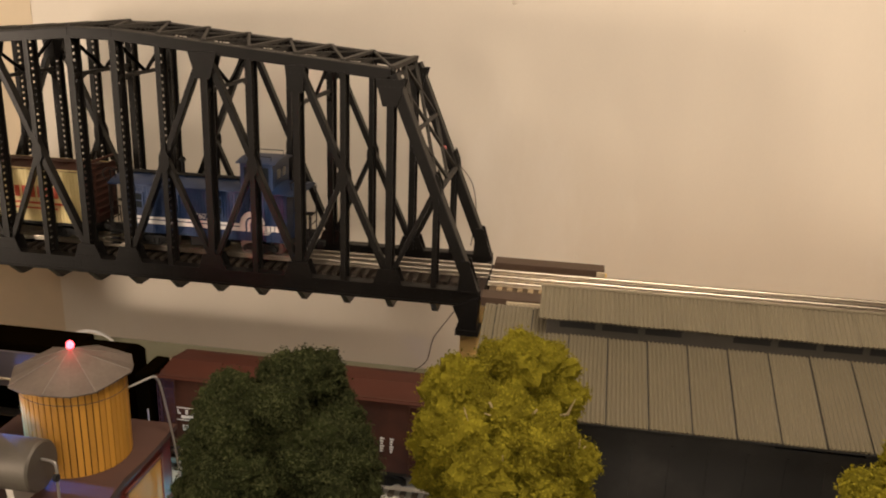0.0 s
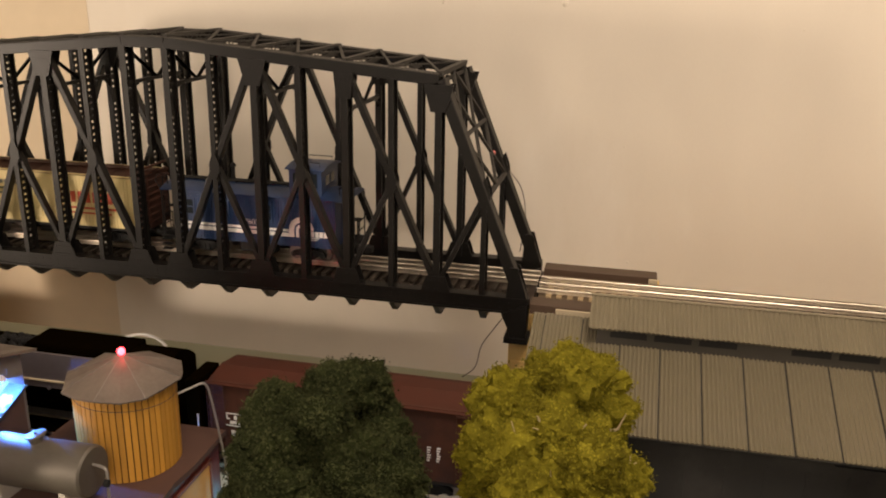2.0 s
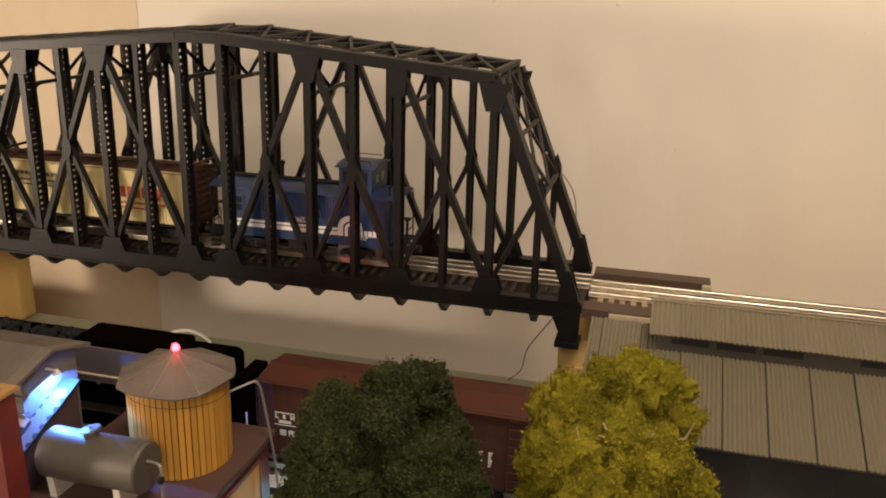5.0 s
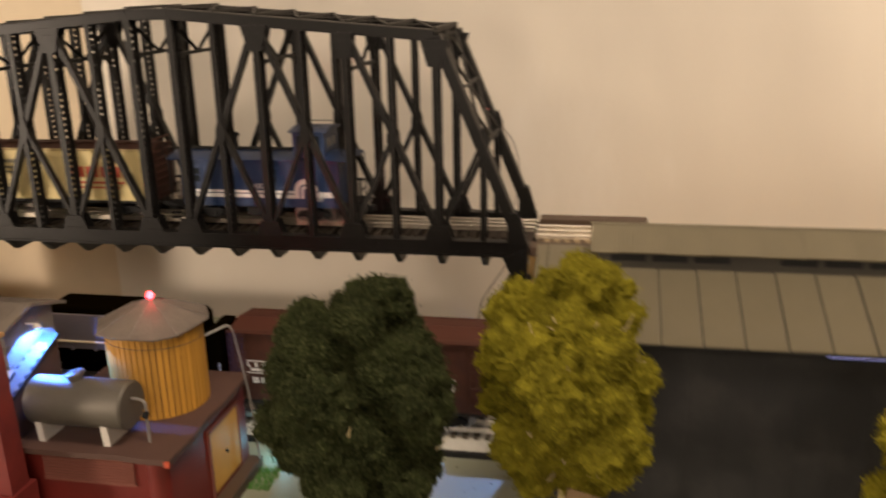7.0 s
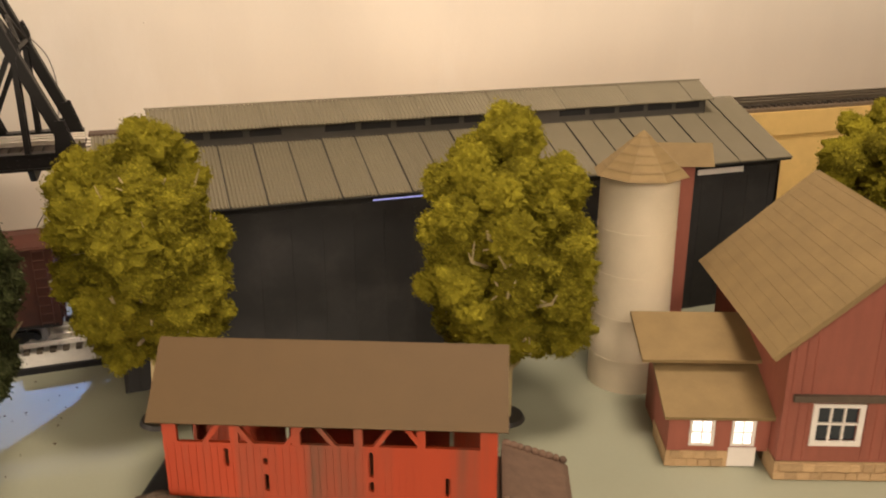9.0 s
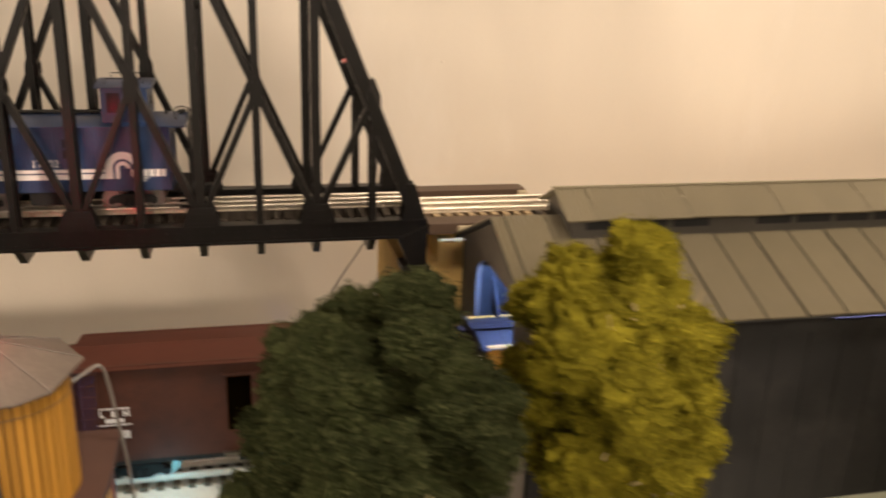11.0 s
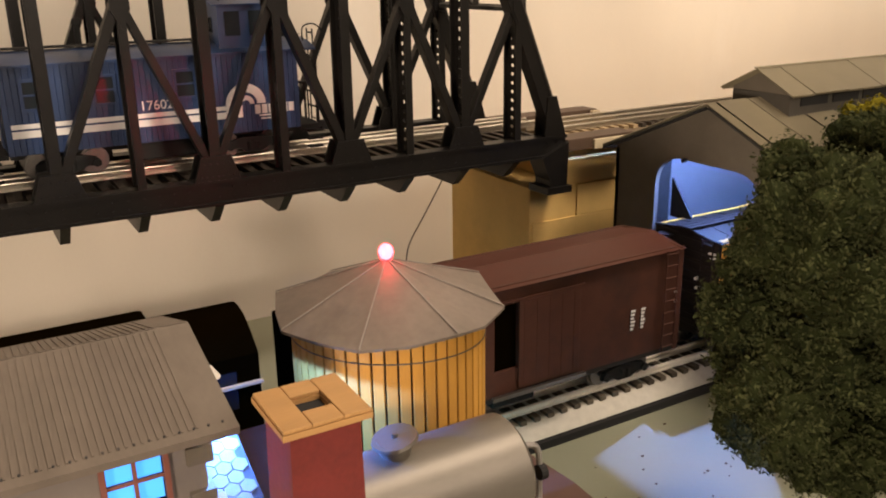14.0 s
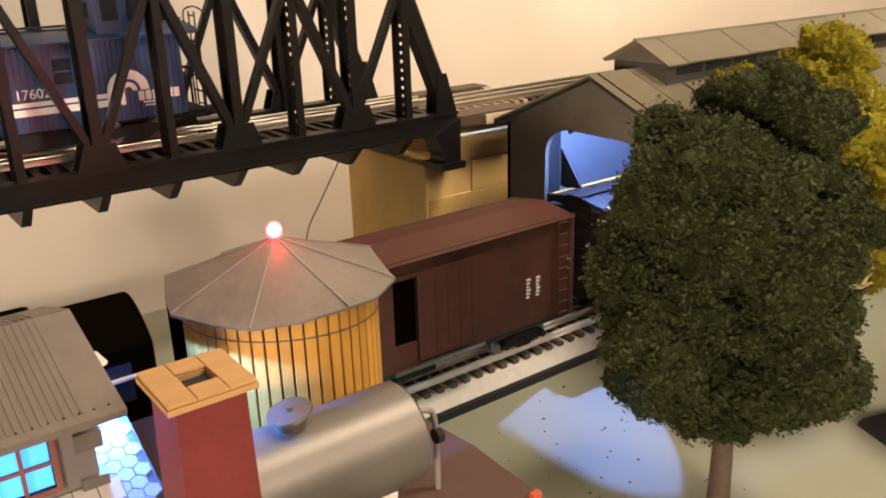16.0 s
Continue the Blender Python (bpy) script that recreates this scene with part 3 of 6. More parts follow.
    for s in (-1, 1):
        span(bm, (x - w / 2, y + s * d / 2 - 0.0009, z0), (x + w / 2, y + s * d / 2 + 0.0009, z1))
        span(bm, (x - 0.0005, y + s * 0.0049 - 0.0025, z0), (x + 0.0005, y + s * 0.0049 + 0.0025, z1))
    n = max(2, int((z1 - z0) / 0.0072))
    for i in range(n + 1):
        z = z0 + i * (z1 - z0) / n
        bar(bm, (x, y, z - 0.0022), (x, y, z + 0.0022), 0.0009, 0.0050, (0, 1, 0))
        for s in (-1, 1):
            bar(bm, (x, y + s * 0.0023, z - 0.0031), (x, y + s * 0.0023, z + 0.0031), 0.0008, 0.0011, (0, 1, 0))
    return bm


def rivets(bm, spots, r=0.0007, axis=(0, -1, 0)):
    for p in spots:
        p = Vector(p)
        bmesh.ops.create_cone(bm, cap_ends=True, segments=6, radius1=r, radius2=r * 0.6, depth=0.0007,
                              matrix=Matrix.Translation(p) @ Vector(axis).to_track_quat("Z", "Y").to_matrix().to_4x4())


for y, out in ((0.0068, -1), (FAR - 0.003, 1)):
    # bottom chord: two channels with a plate on top
    bm = B()
    span(bm, (-N * H, y - 0.0062, LOW), (0, y + 0.0062, CHORD), 0.0008)
    span(bm, (-N * H, y + out * 0.0062, LOW), (0, y + out * 0.0082, LOW + 0.0022))
    span(bm, (-N * H, y + out * 0.0062, CHORD - 0.0022), (0, y + out * 0.0082, CHORD))
    rivets(bm, [(-i * H / 5, y + out * 0.0064, LOW + 0.006) for i in range(1, N * 5)], axis=(0, out, 0))
    rivets(bm, [(-i * H / 5, y + out * 0.0064, CHORD - 0.006) for i in range(1, N * 5)], axis=(0, out, 0))
    wpart("bottom_chord", bm, M["iron"], bridge)
    # top chord
    bm = B()
    for a, b in ((2, 8), (8, 9), (9, 15)):
        p, q = (-a * H, y, top_z(a)), (-b * H, y, top_z(b))
        bar(bm, p, q, 0.0115, 0.0125, (0, 1, 0), 0.0006)
    wpart("top_chord", bm, M["iron"], bridge)
    bm = B()
    for a, b in ((2, 8), (8, 9), (9, 15)):
        bar(bm, (-a * H, y, top_z(a) + 0.0062), (-b * H, y, top_z(b) + 0.0062), 0.0012, 0.0150, (0, 1, 0))
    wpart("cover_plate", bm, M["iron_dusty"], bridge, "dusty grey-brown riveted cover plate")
    # end posts
    for a, b in ((0, 2), (N, N - 2)):
        bm = B()
        p, q = Vector((-a * H + (-0.0078 if a == 0 else 0.0078), y, CHORD - 0.004)), Vector((-b * H, y, top_z(b)))
        bar(bm, p, q, 0.0115, 0.0125, (0, 1, 0), 0.0006)
        wpart("end_post", bm, M["iron"], bridge)
        bm = B()
        lift = (q - p).normalized().cross(Vector((0, 1, 0)))
        lift = lift if lift.z > 0 else -lift
        bar(bm, p + lift * 0.0062, q + lift * 0.0062, 0.0012, 0.0150, (0, 1, 0))
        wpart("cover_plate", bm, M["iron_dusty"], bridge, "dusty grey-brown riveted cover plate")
    # posts
    for k in range(1, N):
        m = min(k, N - k)
        z1 = 0.277 if m == 1 else top_z(k) - 0.004
        wpart("post", lattice_post(B(), -k * H, y - out * 0.0022, CHORD, z1, 0.0058 if m % 2 else 0.0075), M["iron"], bridge)
    # diagonals, from the portal to the middle, on both halves
    for flip in (False, True):
        def X(k):
            return -(N - k if flip else k) * H
        mids = {1: 0.288, 3: (CHORD + top_z(4)) / 2, 5: (CHORD + top_z(6)) / 2, 7: (CHORD + top_z(6)) / 2}
        for kt, kb in ((4, 2), (6, 4), (6, 8)):
            wpart("diagonal", bar(B(), (X(kt), y, top_z(kt)), (X(kb), y, CHORD + 0.004), 0.0064, 0.010, (0, 1, 0), 0.0005), M["iron"], bridge)
        for km, kb in ((1, 2), (3, 4), (5, 6), (7, 6)):
            wpart("sub_diagonal", bar(B(), (X(km), y, mids[km]), (X(kb), y, CHORD + 0.004), 0.0054, 0.008, (0, 1, 0), 0.0005), M["iron"], bridge)
        for kb in (2, 4, 6, 8):
            bm = B()
            x, w = X(kb), 0.017
            for s in (-1, 1):
                yy = y + s * 0.0064
                prism(bm, [(x - w, yy, CHORD - 0.002), (x + w, yy, CHORD - 0.002), (x + 0.0105, yy, CHORD + 0.017), (x - 0.0105, yy, CHORD + 0.017)], (0, s * 0.0016, 0))
                rivets(bm, [(x + (i - 3) * 0.0038, yy + s * 0.0018, CHORD + 0.003) for i in range(7)], axis=(0, s, 0))
                rivets(bm, [(x + (i - 2) * 0.0045, yy + s * 0.0018, CHORD + 0.012) for i in range(5)], axis=(0, s, 0))
            wpart("gusset_plate", bm, M["iron"], bridge)
        for km in (1, 3, 5, 7):
            bm = B()
            x, z = X(km), mids[km]
            for s in (-1, 1):
                yy = y + s * 0.0060
                prism(bm, [(x, yy, z + 0.018), (x - 0.0058, yy, z + 0.003), (x - 0.0062, yy, z - 0.006), (x, yy, z - 0.018), (x + 0.0062, yy, z - 0.006), (x + 0.0058, yy, z + 0.003)], (0, s * 0.0012, 0))
            wpart("gusset_plate", bm, M["iron"], bridge)
        for kt in (2, 4, 6):
            bm = B()
            x, z, w = X(kt), top_z(kt), 0.016 if kt != 4 else 0.011
            for s in (-1, 1):
                yy = y + s * 0.0064
                prism(bm, [(x - w, yy, z - 0.004), (x + w, yy, z - 0.004), (x + 0.008, yy, z - 0.032), (x - 0.008, yy, z - 0.032)], (0, s * 0.0013, 0))
                rivets(bm, [(x + (i - 2) * 0.005, yy + s * 0.0015, z - 0.012) for i in range(5)], axis=(0, s, 0))
            wpart("gusset_plate", bm, M["iron"], bridge)
        # foot plates and shoes
        x0 = 0.0 if not flip else -N * H
        sx = -1 if not flip else 1
        bm = B()
        for s in (-1, 1):
            yy = y + s * 0.0066
            prism(bm, [(x0 + sx * 0.001, yy, CHORD - 0.002), (x0 + sx * 0.024, yy, CHORD - 0.002), (x0 + sx * 0.021, yy, CHORD + 0.034), (x0 + sx * 0.012, yy, CHORD + 0.034)], (0, s * 0.0013, 0))
        wpart("foot_plate", bm, M["iron"], bridge)
        bm = B()
        prism(bm, [(x0, y - 0.011, LOW + 0.012), (x0 + sx * 0.028, y - 0.011, LOW), (x0 + sx * 0.019, y - 0.011, 0.138), (x0 + sx * 0.019, y - 0.011, 0.132), (x0 + sx * 0.001, y - 0.011, 0.132)], (0, 0.022, 0))
        span(bm, (min(x0 - sx * 0.002, x0 + sx * 0.024), y - 0.014, 0.126), (max(x0 - sx * 0.002, x0 + sx * 0.024), y + 0.014, 0.132))
        wpart("shoe", bm, M["iron"], bridge)

# floor beams with wedge ends
for k in range(1, N):
    x = -k * H
    bm = B()
    prism(bm, [(x - 0.0032, 0.001, LOW + 0.003), (x - 0.0032, 0.001, LOW - 0.001), (x - 0.0032, 0.018, 0.1420), (x - 0.0032, FAR - 0.018, 0.1420), (x - 0.0032, FAR + 0.005, LOW - 0.001), (x - 0.0032, FAR + 0.006, LOW + 0.003)], (0.0064, 0, 0))
    wpart("floor_beam", bm, M["iron"], bridge)
# deck plates and stringers
bm = B()
span(bm, (-N * H, 0.010, 0.1600), (0, FAR - 0.010, 0.1625))
for y in (0.052, 0.086):
    span(bm, (-N * H, y - 0.002, 0.146), (0, y + 0.002, 0.160))
wpart("deck", bm, M["deck"], bridge)
for y0, y1 in ((0.0155, 0.031), (0.108, FAR - 0.0125)):
    bm = B()
    span(bm, (-N * H, y0, 0.1630), (0.004, y1, 0.1665), 0.0005)
    for i in range(N * 3):
        span(bm, (-(i + 0.5) * H / 3 - 0.003, y0 + 0.003, 0.1664), (-(i + 0.5) * H / 3 + 0.003, y0 + 0.009, 0.1674))
    wpart("walkway", bm, M["deck"], bridge)
# top bracing
for k in range(2, N - 1):
    z = top_z(k) + 0.0078
    bm = B()
    bar(bm, (-k * H, 0.004, z), (-k * H, FAR - 0.004, z), 0.0062, 0.003, (0, 0, 1))
    bar(bm, (-k * H, 0.006, z - 0.010), (-k * H, FAR - 0.006, z - 0.010), 0.003, 0.0045, (0, 0, 1))
    for i in range(12):
        ya, yb = 0.008 + i * 0.0102, 0.008 + (i + 1) * 0.0102
        bar(bm, (-k * H, ya, z - (0.009 if i % 2 else 0.001)), (-k * H, yb, z - (0.001 if i % 2 else 0.009)), 0.0012, 0.0012, (1, 0, 0))
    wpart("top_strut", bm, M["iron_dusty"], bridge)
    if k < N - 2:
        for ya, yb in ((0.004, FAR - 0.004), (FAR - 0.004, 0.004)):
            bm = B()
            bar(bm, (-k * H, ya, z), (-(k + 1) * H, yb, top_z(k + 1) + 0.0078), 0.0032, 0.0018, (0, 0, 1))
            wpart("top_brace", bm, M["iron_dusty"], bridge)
# sway frames with knee arcs
for k in (4, 6, 8, 9, 11, 13):
    z = top_z(k)
    bm = B()
    bar(bm, (-k * H, 0.006, z - 0.045), (-k * H, FAR - 0.006, z - 0.045), 0.004, 0.004, (0, 0, 1))
    for ya, yb in ((0.006, 0.069), (0.069, FAR - 0.006), (FAR - 0.006, 0.069), (0.069, 0.006)):
        za, zb = (z - 0.005, z - 0.045)
        bar(bm, (-k * H, ya, za if ya in (0.006, FAR - 0.006) else zb), (-k * H, yb, zb if yb == 0.069 else za), 0.003, 0.003, (1, 0, 0))
    for s, y0 in ((1, 0.006), (-1, FAR - 0.006)):
        pts = [(-k * H, y0 + s * 0.030 * (1 - math.cos(a)), z - 0.075 + 0.030 * math.sin(a)) for a in [i * math.pi / 12 for i in range(7)]]
        for p, q in zip(pts, pts[1:]):
            bar(bm, p, q, 0.003, 0.003, (1, 0, 0))
    wpart("sway_frame", bm, M["iron"], bridge)
# portal lattices on the sloping ends
for a, b in ((0, 2), (N, N - 2)):
    foot, head = Vector((-a * H + (-0.0045 if a == 0 else 0.0045), 0, CHORD)), Vector((-b * H, 0, top_z(b) + 0.005))

    def on(t, y):
        p = foot.lerp(head, t)
        return (p.x, y, p.z)
    bm = B()
    span_t = (0.46, 0.73, 1.0)
    for t in span_t:
        bar(bm, on(t, 0.004), on(t, FAR - 0.004), 0.0052, 0.0035, (head - foot).normalized())
    for t0, t1 in zip(span_t, span_t[1:]):
        for c in range(2):
            ya, yb = 0.006 + c * 0.063, 0.006 + (c + 1) * 0.063
            bar(bm, on(t0, ya), on(t1, yb), 0.0042, 0.003, (head - foot).normalized().cross(Vector((0, 1, 0))))
            bar(bm, on(t0, yb), on(t1, ya), 0.0042, 0.003, (head - foot).normalized().cross(Vector((0, 1, 0))))
    wpart("portal_lattice", bm, M["iron_dusty"], bridge)
pl = wpart("portal_lamp", rod(B(), (-0.0665, FAR - 0.010, 0.305), (-0.0640, FAR - 0.010, 0.3065), 0.0020, 0.0014, n=12), M["steel"], bridge, "small signal lamp on the end post")
wpart("lens", ball(B(), (-0.0628, FAR - 0.010, 0.3070), 0.0022), M["redlens"], pl, "dim red lens", True)
tube("wire", [Vector(p) - origin(bridge) for p in bend([(-0.045, FAR - 0.004, 0.285), (-0.030, FAR + 0.004, 0.262), (-0.024, FAR + 0.006, 0.225), (-0.028, FAR - 0.002, 0.185)])], 0.0006, M["wire"], bridge, "loose thin dark wire")

# ---- piers and raised roadbed ----
for x0, x1, yn in ((-0.022, 1.9, 0.022), (-0.96, -0.868, 0.022)):
    ab = thing("ochre_abutment", "ochre yellow painted block abutment under the raised track", "abutment", ((x0 + x1) / 2, 0.09, 0), group="abutments")
    wpart("core", span(B(), (x0, yn, 0), (x1, BACK_Y - 0.004, 0.126), 0.001), M["ochre"], ab)
    if x0 > -0.5:
        wpart("cap_block", span(B(), (0.016, 0.018, 0.126), (0.140, 0.1475, 0.160)), M["ochre"], ab)
        wpart("cap_block", span(B(), (0.1402, 0.018, 0.126), (x1, 0.1180, 0.160)), M["ochre"], ab)
    else:
        wpart("cap_block", span(B(), (x0, 0.018, 0.126), (-N * H - 0.006, BACK_Y - 0.004, 0.160)), M["ochre"], ab)
        wpart("back_block", span(B(), (-0.8675, 0.128, 0), (-0.818, BACK_Y - 0.004, 0.1405), 0.006), M["ochre"], ab, "rounded yellow back block")
    for i in range(6 if x0 > -0.5 else 0):
        for j in range(4):
            cx = x0 + 0.055 + i * 0.105 + (0.05 if j % 2 else 0)
            wpart("facing_block", span(B(), (cx - 0.0522, 0.0203, 0.0033 + j * 0.030), (cx + 0.0522, 0.0225, 0.0330 + j * 0.030), 0.0003), M["ochre"], ab)

ROAD_Z = 0.160
bed = thing("raised_roadbed", "cream board strip carrying the upper track along the wall", "roadbed", (0.95, 0.069, ROAD_Z))
wpart("board", span(B(), (0.006, 0.026, ROAD_Z), (1.9, 0.1175, ROAD_Z + 0.0045), 0.0006), M["ballast"], bed)
wpart("far_strip", span(B(), (0.004, 0.1228, ROAD_Z), (0.1365, 0.1470, ROAD_Z + 0.0105), 0.0006), M["riser"], bed, "dark brown wooden strip")
wpart("strip_end", span(B(), (0.1270, 0.1180, ROAD_Z), (0.1370, 0.1225, ROAD_Z + 0.0095), 0.0005), M["cream"], bed)
wpart("edge_strip", span(B(), (0.030, -0.0030, ROAD_Z), (0.080, 0.0003, ROAD_Z + 0.0085), 0.0004), M["cream"], bed)
wpart("near_strip", span(B(), (0.002, 0.0005, ROAD_Z), (0.080, 0.0255, ROAD_Z + 0.0105), 0.0006), M["riser"], bed, "dark brown wooden strip")


def rail_bar(bm, x0, x1, y, z, h=0.0065):
    """A rail with foot, web and rounded head."""
    span(bm, (x0, y - 0.0016, z - h), (x1, y + 0.0016, z - h + 0.001))
    span(bm, (x0, y - 0.0006, z - h + 0.001), (x1, y + 0.0006, z - 0.002))
    rod(bm, (x0, y, z - 0.0015), (x1, y, z - 0.0015), 0.0015, n=12)
    return bm


def tie_mesh(name, lx, ly, lz, material):
    bm = B()
    box(bm, (0, 0, lz / 2), (lx, ly, lz), None, 0.0004)
    return finish(bm, name, material)


def rails(parent, x0, x1, yc, z, h=0.0065, metal="rail", gauge=0.0159):
    for dy in (-gauge, 0, gauge):
        wpart("rail", rail_bar(B(), x0, x1, yc + dy, z, h), M[metal], parent, "shiny bare metal rail" if dy else "centre power rail")


up_track = thing("upper_track", "three-rail model track running over the bridge along the wall", "track", (0.3, 0.069, 0.163))
rails(up_track, -0.955, 0.004, 0.0665, 0.1815)
rails(up_track, 0.0045, 1.9, 0.0665, 0.1738, 0.0055, gauge=0.0205)

low_track = thing("lower_track", "three-rail model track on moulded grey ballast roadbed", "track", (-0.2, -0.135, 0.0))
bm = B()
prism(bm, [(-1.9, -0.1675, 0.006), (-1.9, -0.1570, 0.0150), (-1.9, -0.1130, 0.0150), (-1.9, -0.1025, 0.006)], (3.9, 0, 0))
wpart("roadbed", bm, M["roadbed"], low_track)
wpart("underlay", span(B(), (-1.9, -0.1715, 0.0), (2.0, -0.0985, 0.0058)), M["foam"], low_track, "black foam underlay")
rails(low_track, -1.9, 2.0, -0.135, 0.0245, 0.0055, "rail_low")

# ---- rolling stock ----


def truck(parent, x, y, z, label=""):
    """A four-wheel truck with side frames, under a car, rails at z."""
    t = part("truck", B(), M["matte"], parent)
    bm = B()
    for s in (-1, 1):
        yy = y + s * 0.0215
        prism(bm, [(x - 0.021, yy, z + 0.006), (x - 0.018, yy, z + 0.0125), (x - 0.007, yy, z + 0.0145), (x + 0.007, yy, z + 0.0145), (x + 0.018, yy, z + 0.0125), (x + 0.021, yy, z + 0.006),
                   (x + 0.012, yy, z + 0.0065), (x + 0.006, yy, z + 0.003), (x - 0.006, yy, z + 0.003), (x - 0.012, yy, z + 0.0065)], (0, s * 0.003, 0))
        for dx in (-0.018, 0.018):
            rod(bm, (x + dx, yy, z + 0.0085), (x + dx, yy + s * 0.0048, z + 0.0085), 0.003, n=10)
        for dx in (-0.003, 0.003):
            rod(bm, (x + dx, yy + s * 0.002, z + 0.004), (x + dx, yy + s * 0.002, z + 0.011), 0.0022, n=8)
    span(bm, (x - 0.005, y - 0.02, z + 0.007), (x + 0.005, y + 0.02, z + 0.014))
    bmesh.ops.translate(bm, vec=-origin(parent), verts=bm.verts[:])
    bm.to_mesh(t.data)
    bm.free()
    for dx in (-0.018, 0.018):
        bm = B()
        rod(bm, (x + dx, y - 0.019, z + 0.0085), (x + dx, y + 0.019, z + 0.0085), 0.0018, n=8)
        for s in (-1, 1):
            rod(bm, (x + dx, y + s * 0.0150, z + 0.0085), (x + dx, y + s * 0.0180, z + 0.0085), 0.0085, n=20)
            rod(bm, (x + dx, y + s * 0.0138, z + 0.0085), (x + dx, y + s * 0.0150, z + 0.0085), 0.0098, n=20)
        wpart("wheelset", bm, M["steel"], t, "", True)
    return t


def coupler(parent, x, y, z, s):
    bm = B()
    span(bm, (min(x, x + s * 0.016), y - 0.0025, z - 0.002), (max(x, x + s * 0.016), y + 0.0025, z + 0.003))
    span(bm, (min(x + s * 0.012, x + s * 0.020), y - 0.006, z - 0.003), (max(x + s * 0.012, x + s * 0.020), y + 0.005, z + 0.004), 0.001)
    wpart("coupler", bm, M["matte"], parent)


def ladder(parent, x, y, z0, z1, w, material, axis="x", name="ladder"):
    bm = B()
    for s in (-1, 1):
        p = (x + s * w / 2, y) if axis == "x" else (x, y + s * w / 2)
        rod(bm, (*p, z0), (*p, z1), 0.0006, n=6)
    n = int((z1 - z0) / 0.009)
    for i in range(n + 1):
        z = z0 + 0.003 + i * (z1 - z0 - 0.006) / n
        a, b = ((x - w / 2, y), (x + w / 2, y)) if axis == "x" else ((x, y - w / 2), (x, y + w / 2))
        rod(bm, (*a, z), (*b, z), 0.0006, n=6)
    wpart(name, bm, material, parent)


def bars(parent, name, rects, y, material, label=""):
    """Thin raised bars of lettering on a side facing the aisle: x0, z0, x1, z1."""
    bm = B()
    for x0, z0, x1, z1 in rects:
        span(bm, (x0, y - 0.0003, z0), (x1, y + 0.0003, z1))
    return wpart(name, bm, material, parent, label)


def arched(x0, x1, yc, half, z0, z1, rise, n=10):
    """A bowed roof, from x0 to x1."""
    bm = B()
    outline = [(x0, yc - half, z0)] + [(x0, yc - half + 2 * half * i / n, z1 + rise * (1 - (2 * i / n - 1) ** 2)) for i in range(n + 1)] + [(x0, yc + half, z0)]
    return prism(bm, outline, (x1 - x0, 0, 0))


def boards(x0, x1, y, z0, z1, pitch):
    """One sheet of grooved vertical boarding, 1.1 mm thick."""
    n = max(2, round((x1 - x0) / pitch))
    bm = B()
    outline = []
    for i in range(n):
        a, b = x0 + (x1 - x0) * i / n, x0 + (x1 - x0) * (i + 1) / n
        outline += [(a, y + 0.0004, z0), (a + 0.0003, y, z0), (b - 0.0003, y, z0)]
    outline += [(x1, y + 0.0004, z0), (x1, y + 0.0011, z0), (x0, y + 0.0011, z0)]
    return prism(bm, outline, (0, 0, z1 - z0))


def boxcar(name, label, x0, x1, yc, zr, side, end, roofm, door_open=False, group="", tall=0.099):
    """A house car on its trucks, rails at zr."""
    car = thing(name, label, "boxcar", ((x0 + x1) / 2, yc, zr), group=group)
    zb, ze, half = zr + 0.0225, zr + tall, 0.0325
    yn = yc - half
    xm = (x0 + x1) / 2
    if door_open:
        d0, d1 = -0.1835, -0.1655
        body = wpart("body", span(B(), (x0 + 0.003, yn + 0.006, zb), (x1 - 0.003, yc + half, ze)), side, car)
        wpart("side_panel", ring_wall(B(), [(x0 + 0.003, yn + 0.002, zb), (x1 - 0.003, yn + 0.002, zb), (x1 - 0.003, yn + 0.002, ze), (x0 + 0.003, yn + 0.002, ze)],
                                      [[(d0, yn + 0.002, zr + 0.040), (d1, yn + 0.002, zr + 0.040), (d1, yn + 0.002, zr + 0.0855), (d0, yn + 0.002, zr + 0.0855)]], (0, 0.0039, 0)), side, body)
        # black sheet in the doorway stands in for the shaded inside; the body is solid
        wpart("door_opening", span(B(), (d0 + 0.0002, yn + 0.0040, zr + 0.0402), (d1 - 0.0002, yn + 0.0058, zr + 0.0853)), M["black"], body, "black sheet painting the shade inside the doorway")
        bm = B()
        span(bm, (d1, yn + 0.0004, zb + 0.003), (d1 + 0.050, yn + 0.0016, zr + 0.087), 0.0004)
        slide = wpart("sliding_door", bm, side, body)
        for i in range(5):
            wpart("door_rib", span(B(), (d1 + 0.004 + i * 0.0102, yn + 0.0002, zb + 0.005), (d1 + 0.0052 + i * 0.0102, yn + 0.0006, zr + 0.085)), side, slide)
        wpart("door_track", span(B(), (d0 - 0.004, yn + 0.0004, zr + 0.0872), (d1 + 0.054, yn + 0.0018, zr + 0.0886)), side, body)
        wpart("door_rail", span(B(), (d0 - 0.004, yn - 0.003, zb - 0.0006), (d1 + 0.054, yn - 0.0005, zb + 0.0022)), M["steel"], body)
    else:
        body = wpart("body", span(B(), (x0 + 0.003, yn + 0.001, zb), (x1 - 0.003, yc + half - 0.001, ze)), side, car)
        for yy in (yn, yc + half - 0.0011):
            wpart("siding", boards(x0 + 0.004, x1 - 0.004, yy, zb + 0.001, ze - 0.0005, 0.0042), side, body)
        bm = B()
        for dx in (-0.014, 0.014):
            span(bm, (xm + dx - 0.0135, yn - 0.0012, zb + 0.008), (xm + dx + 0.0135, yn + 0.0004, ze - 0.010), 0.0004)
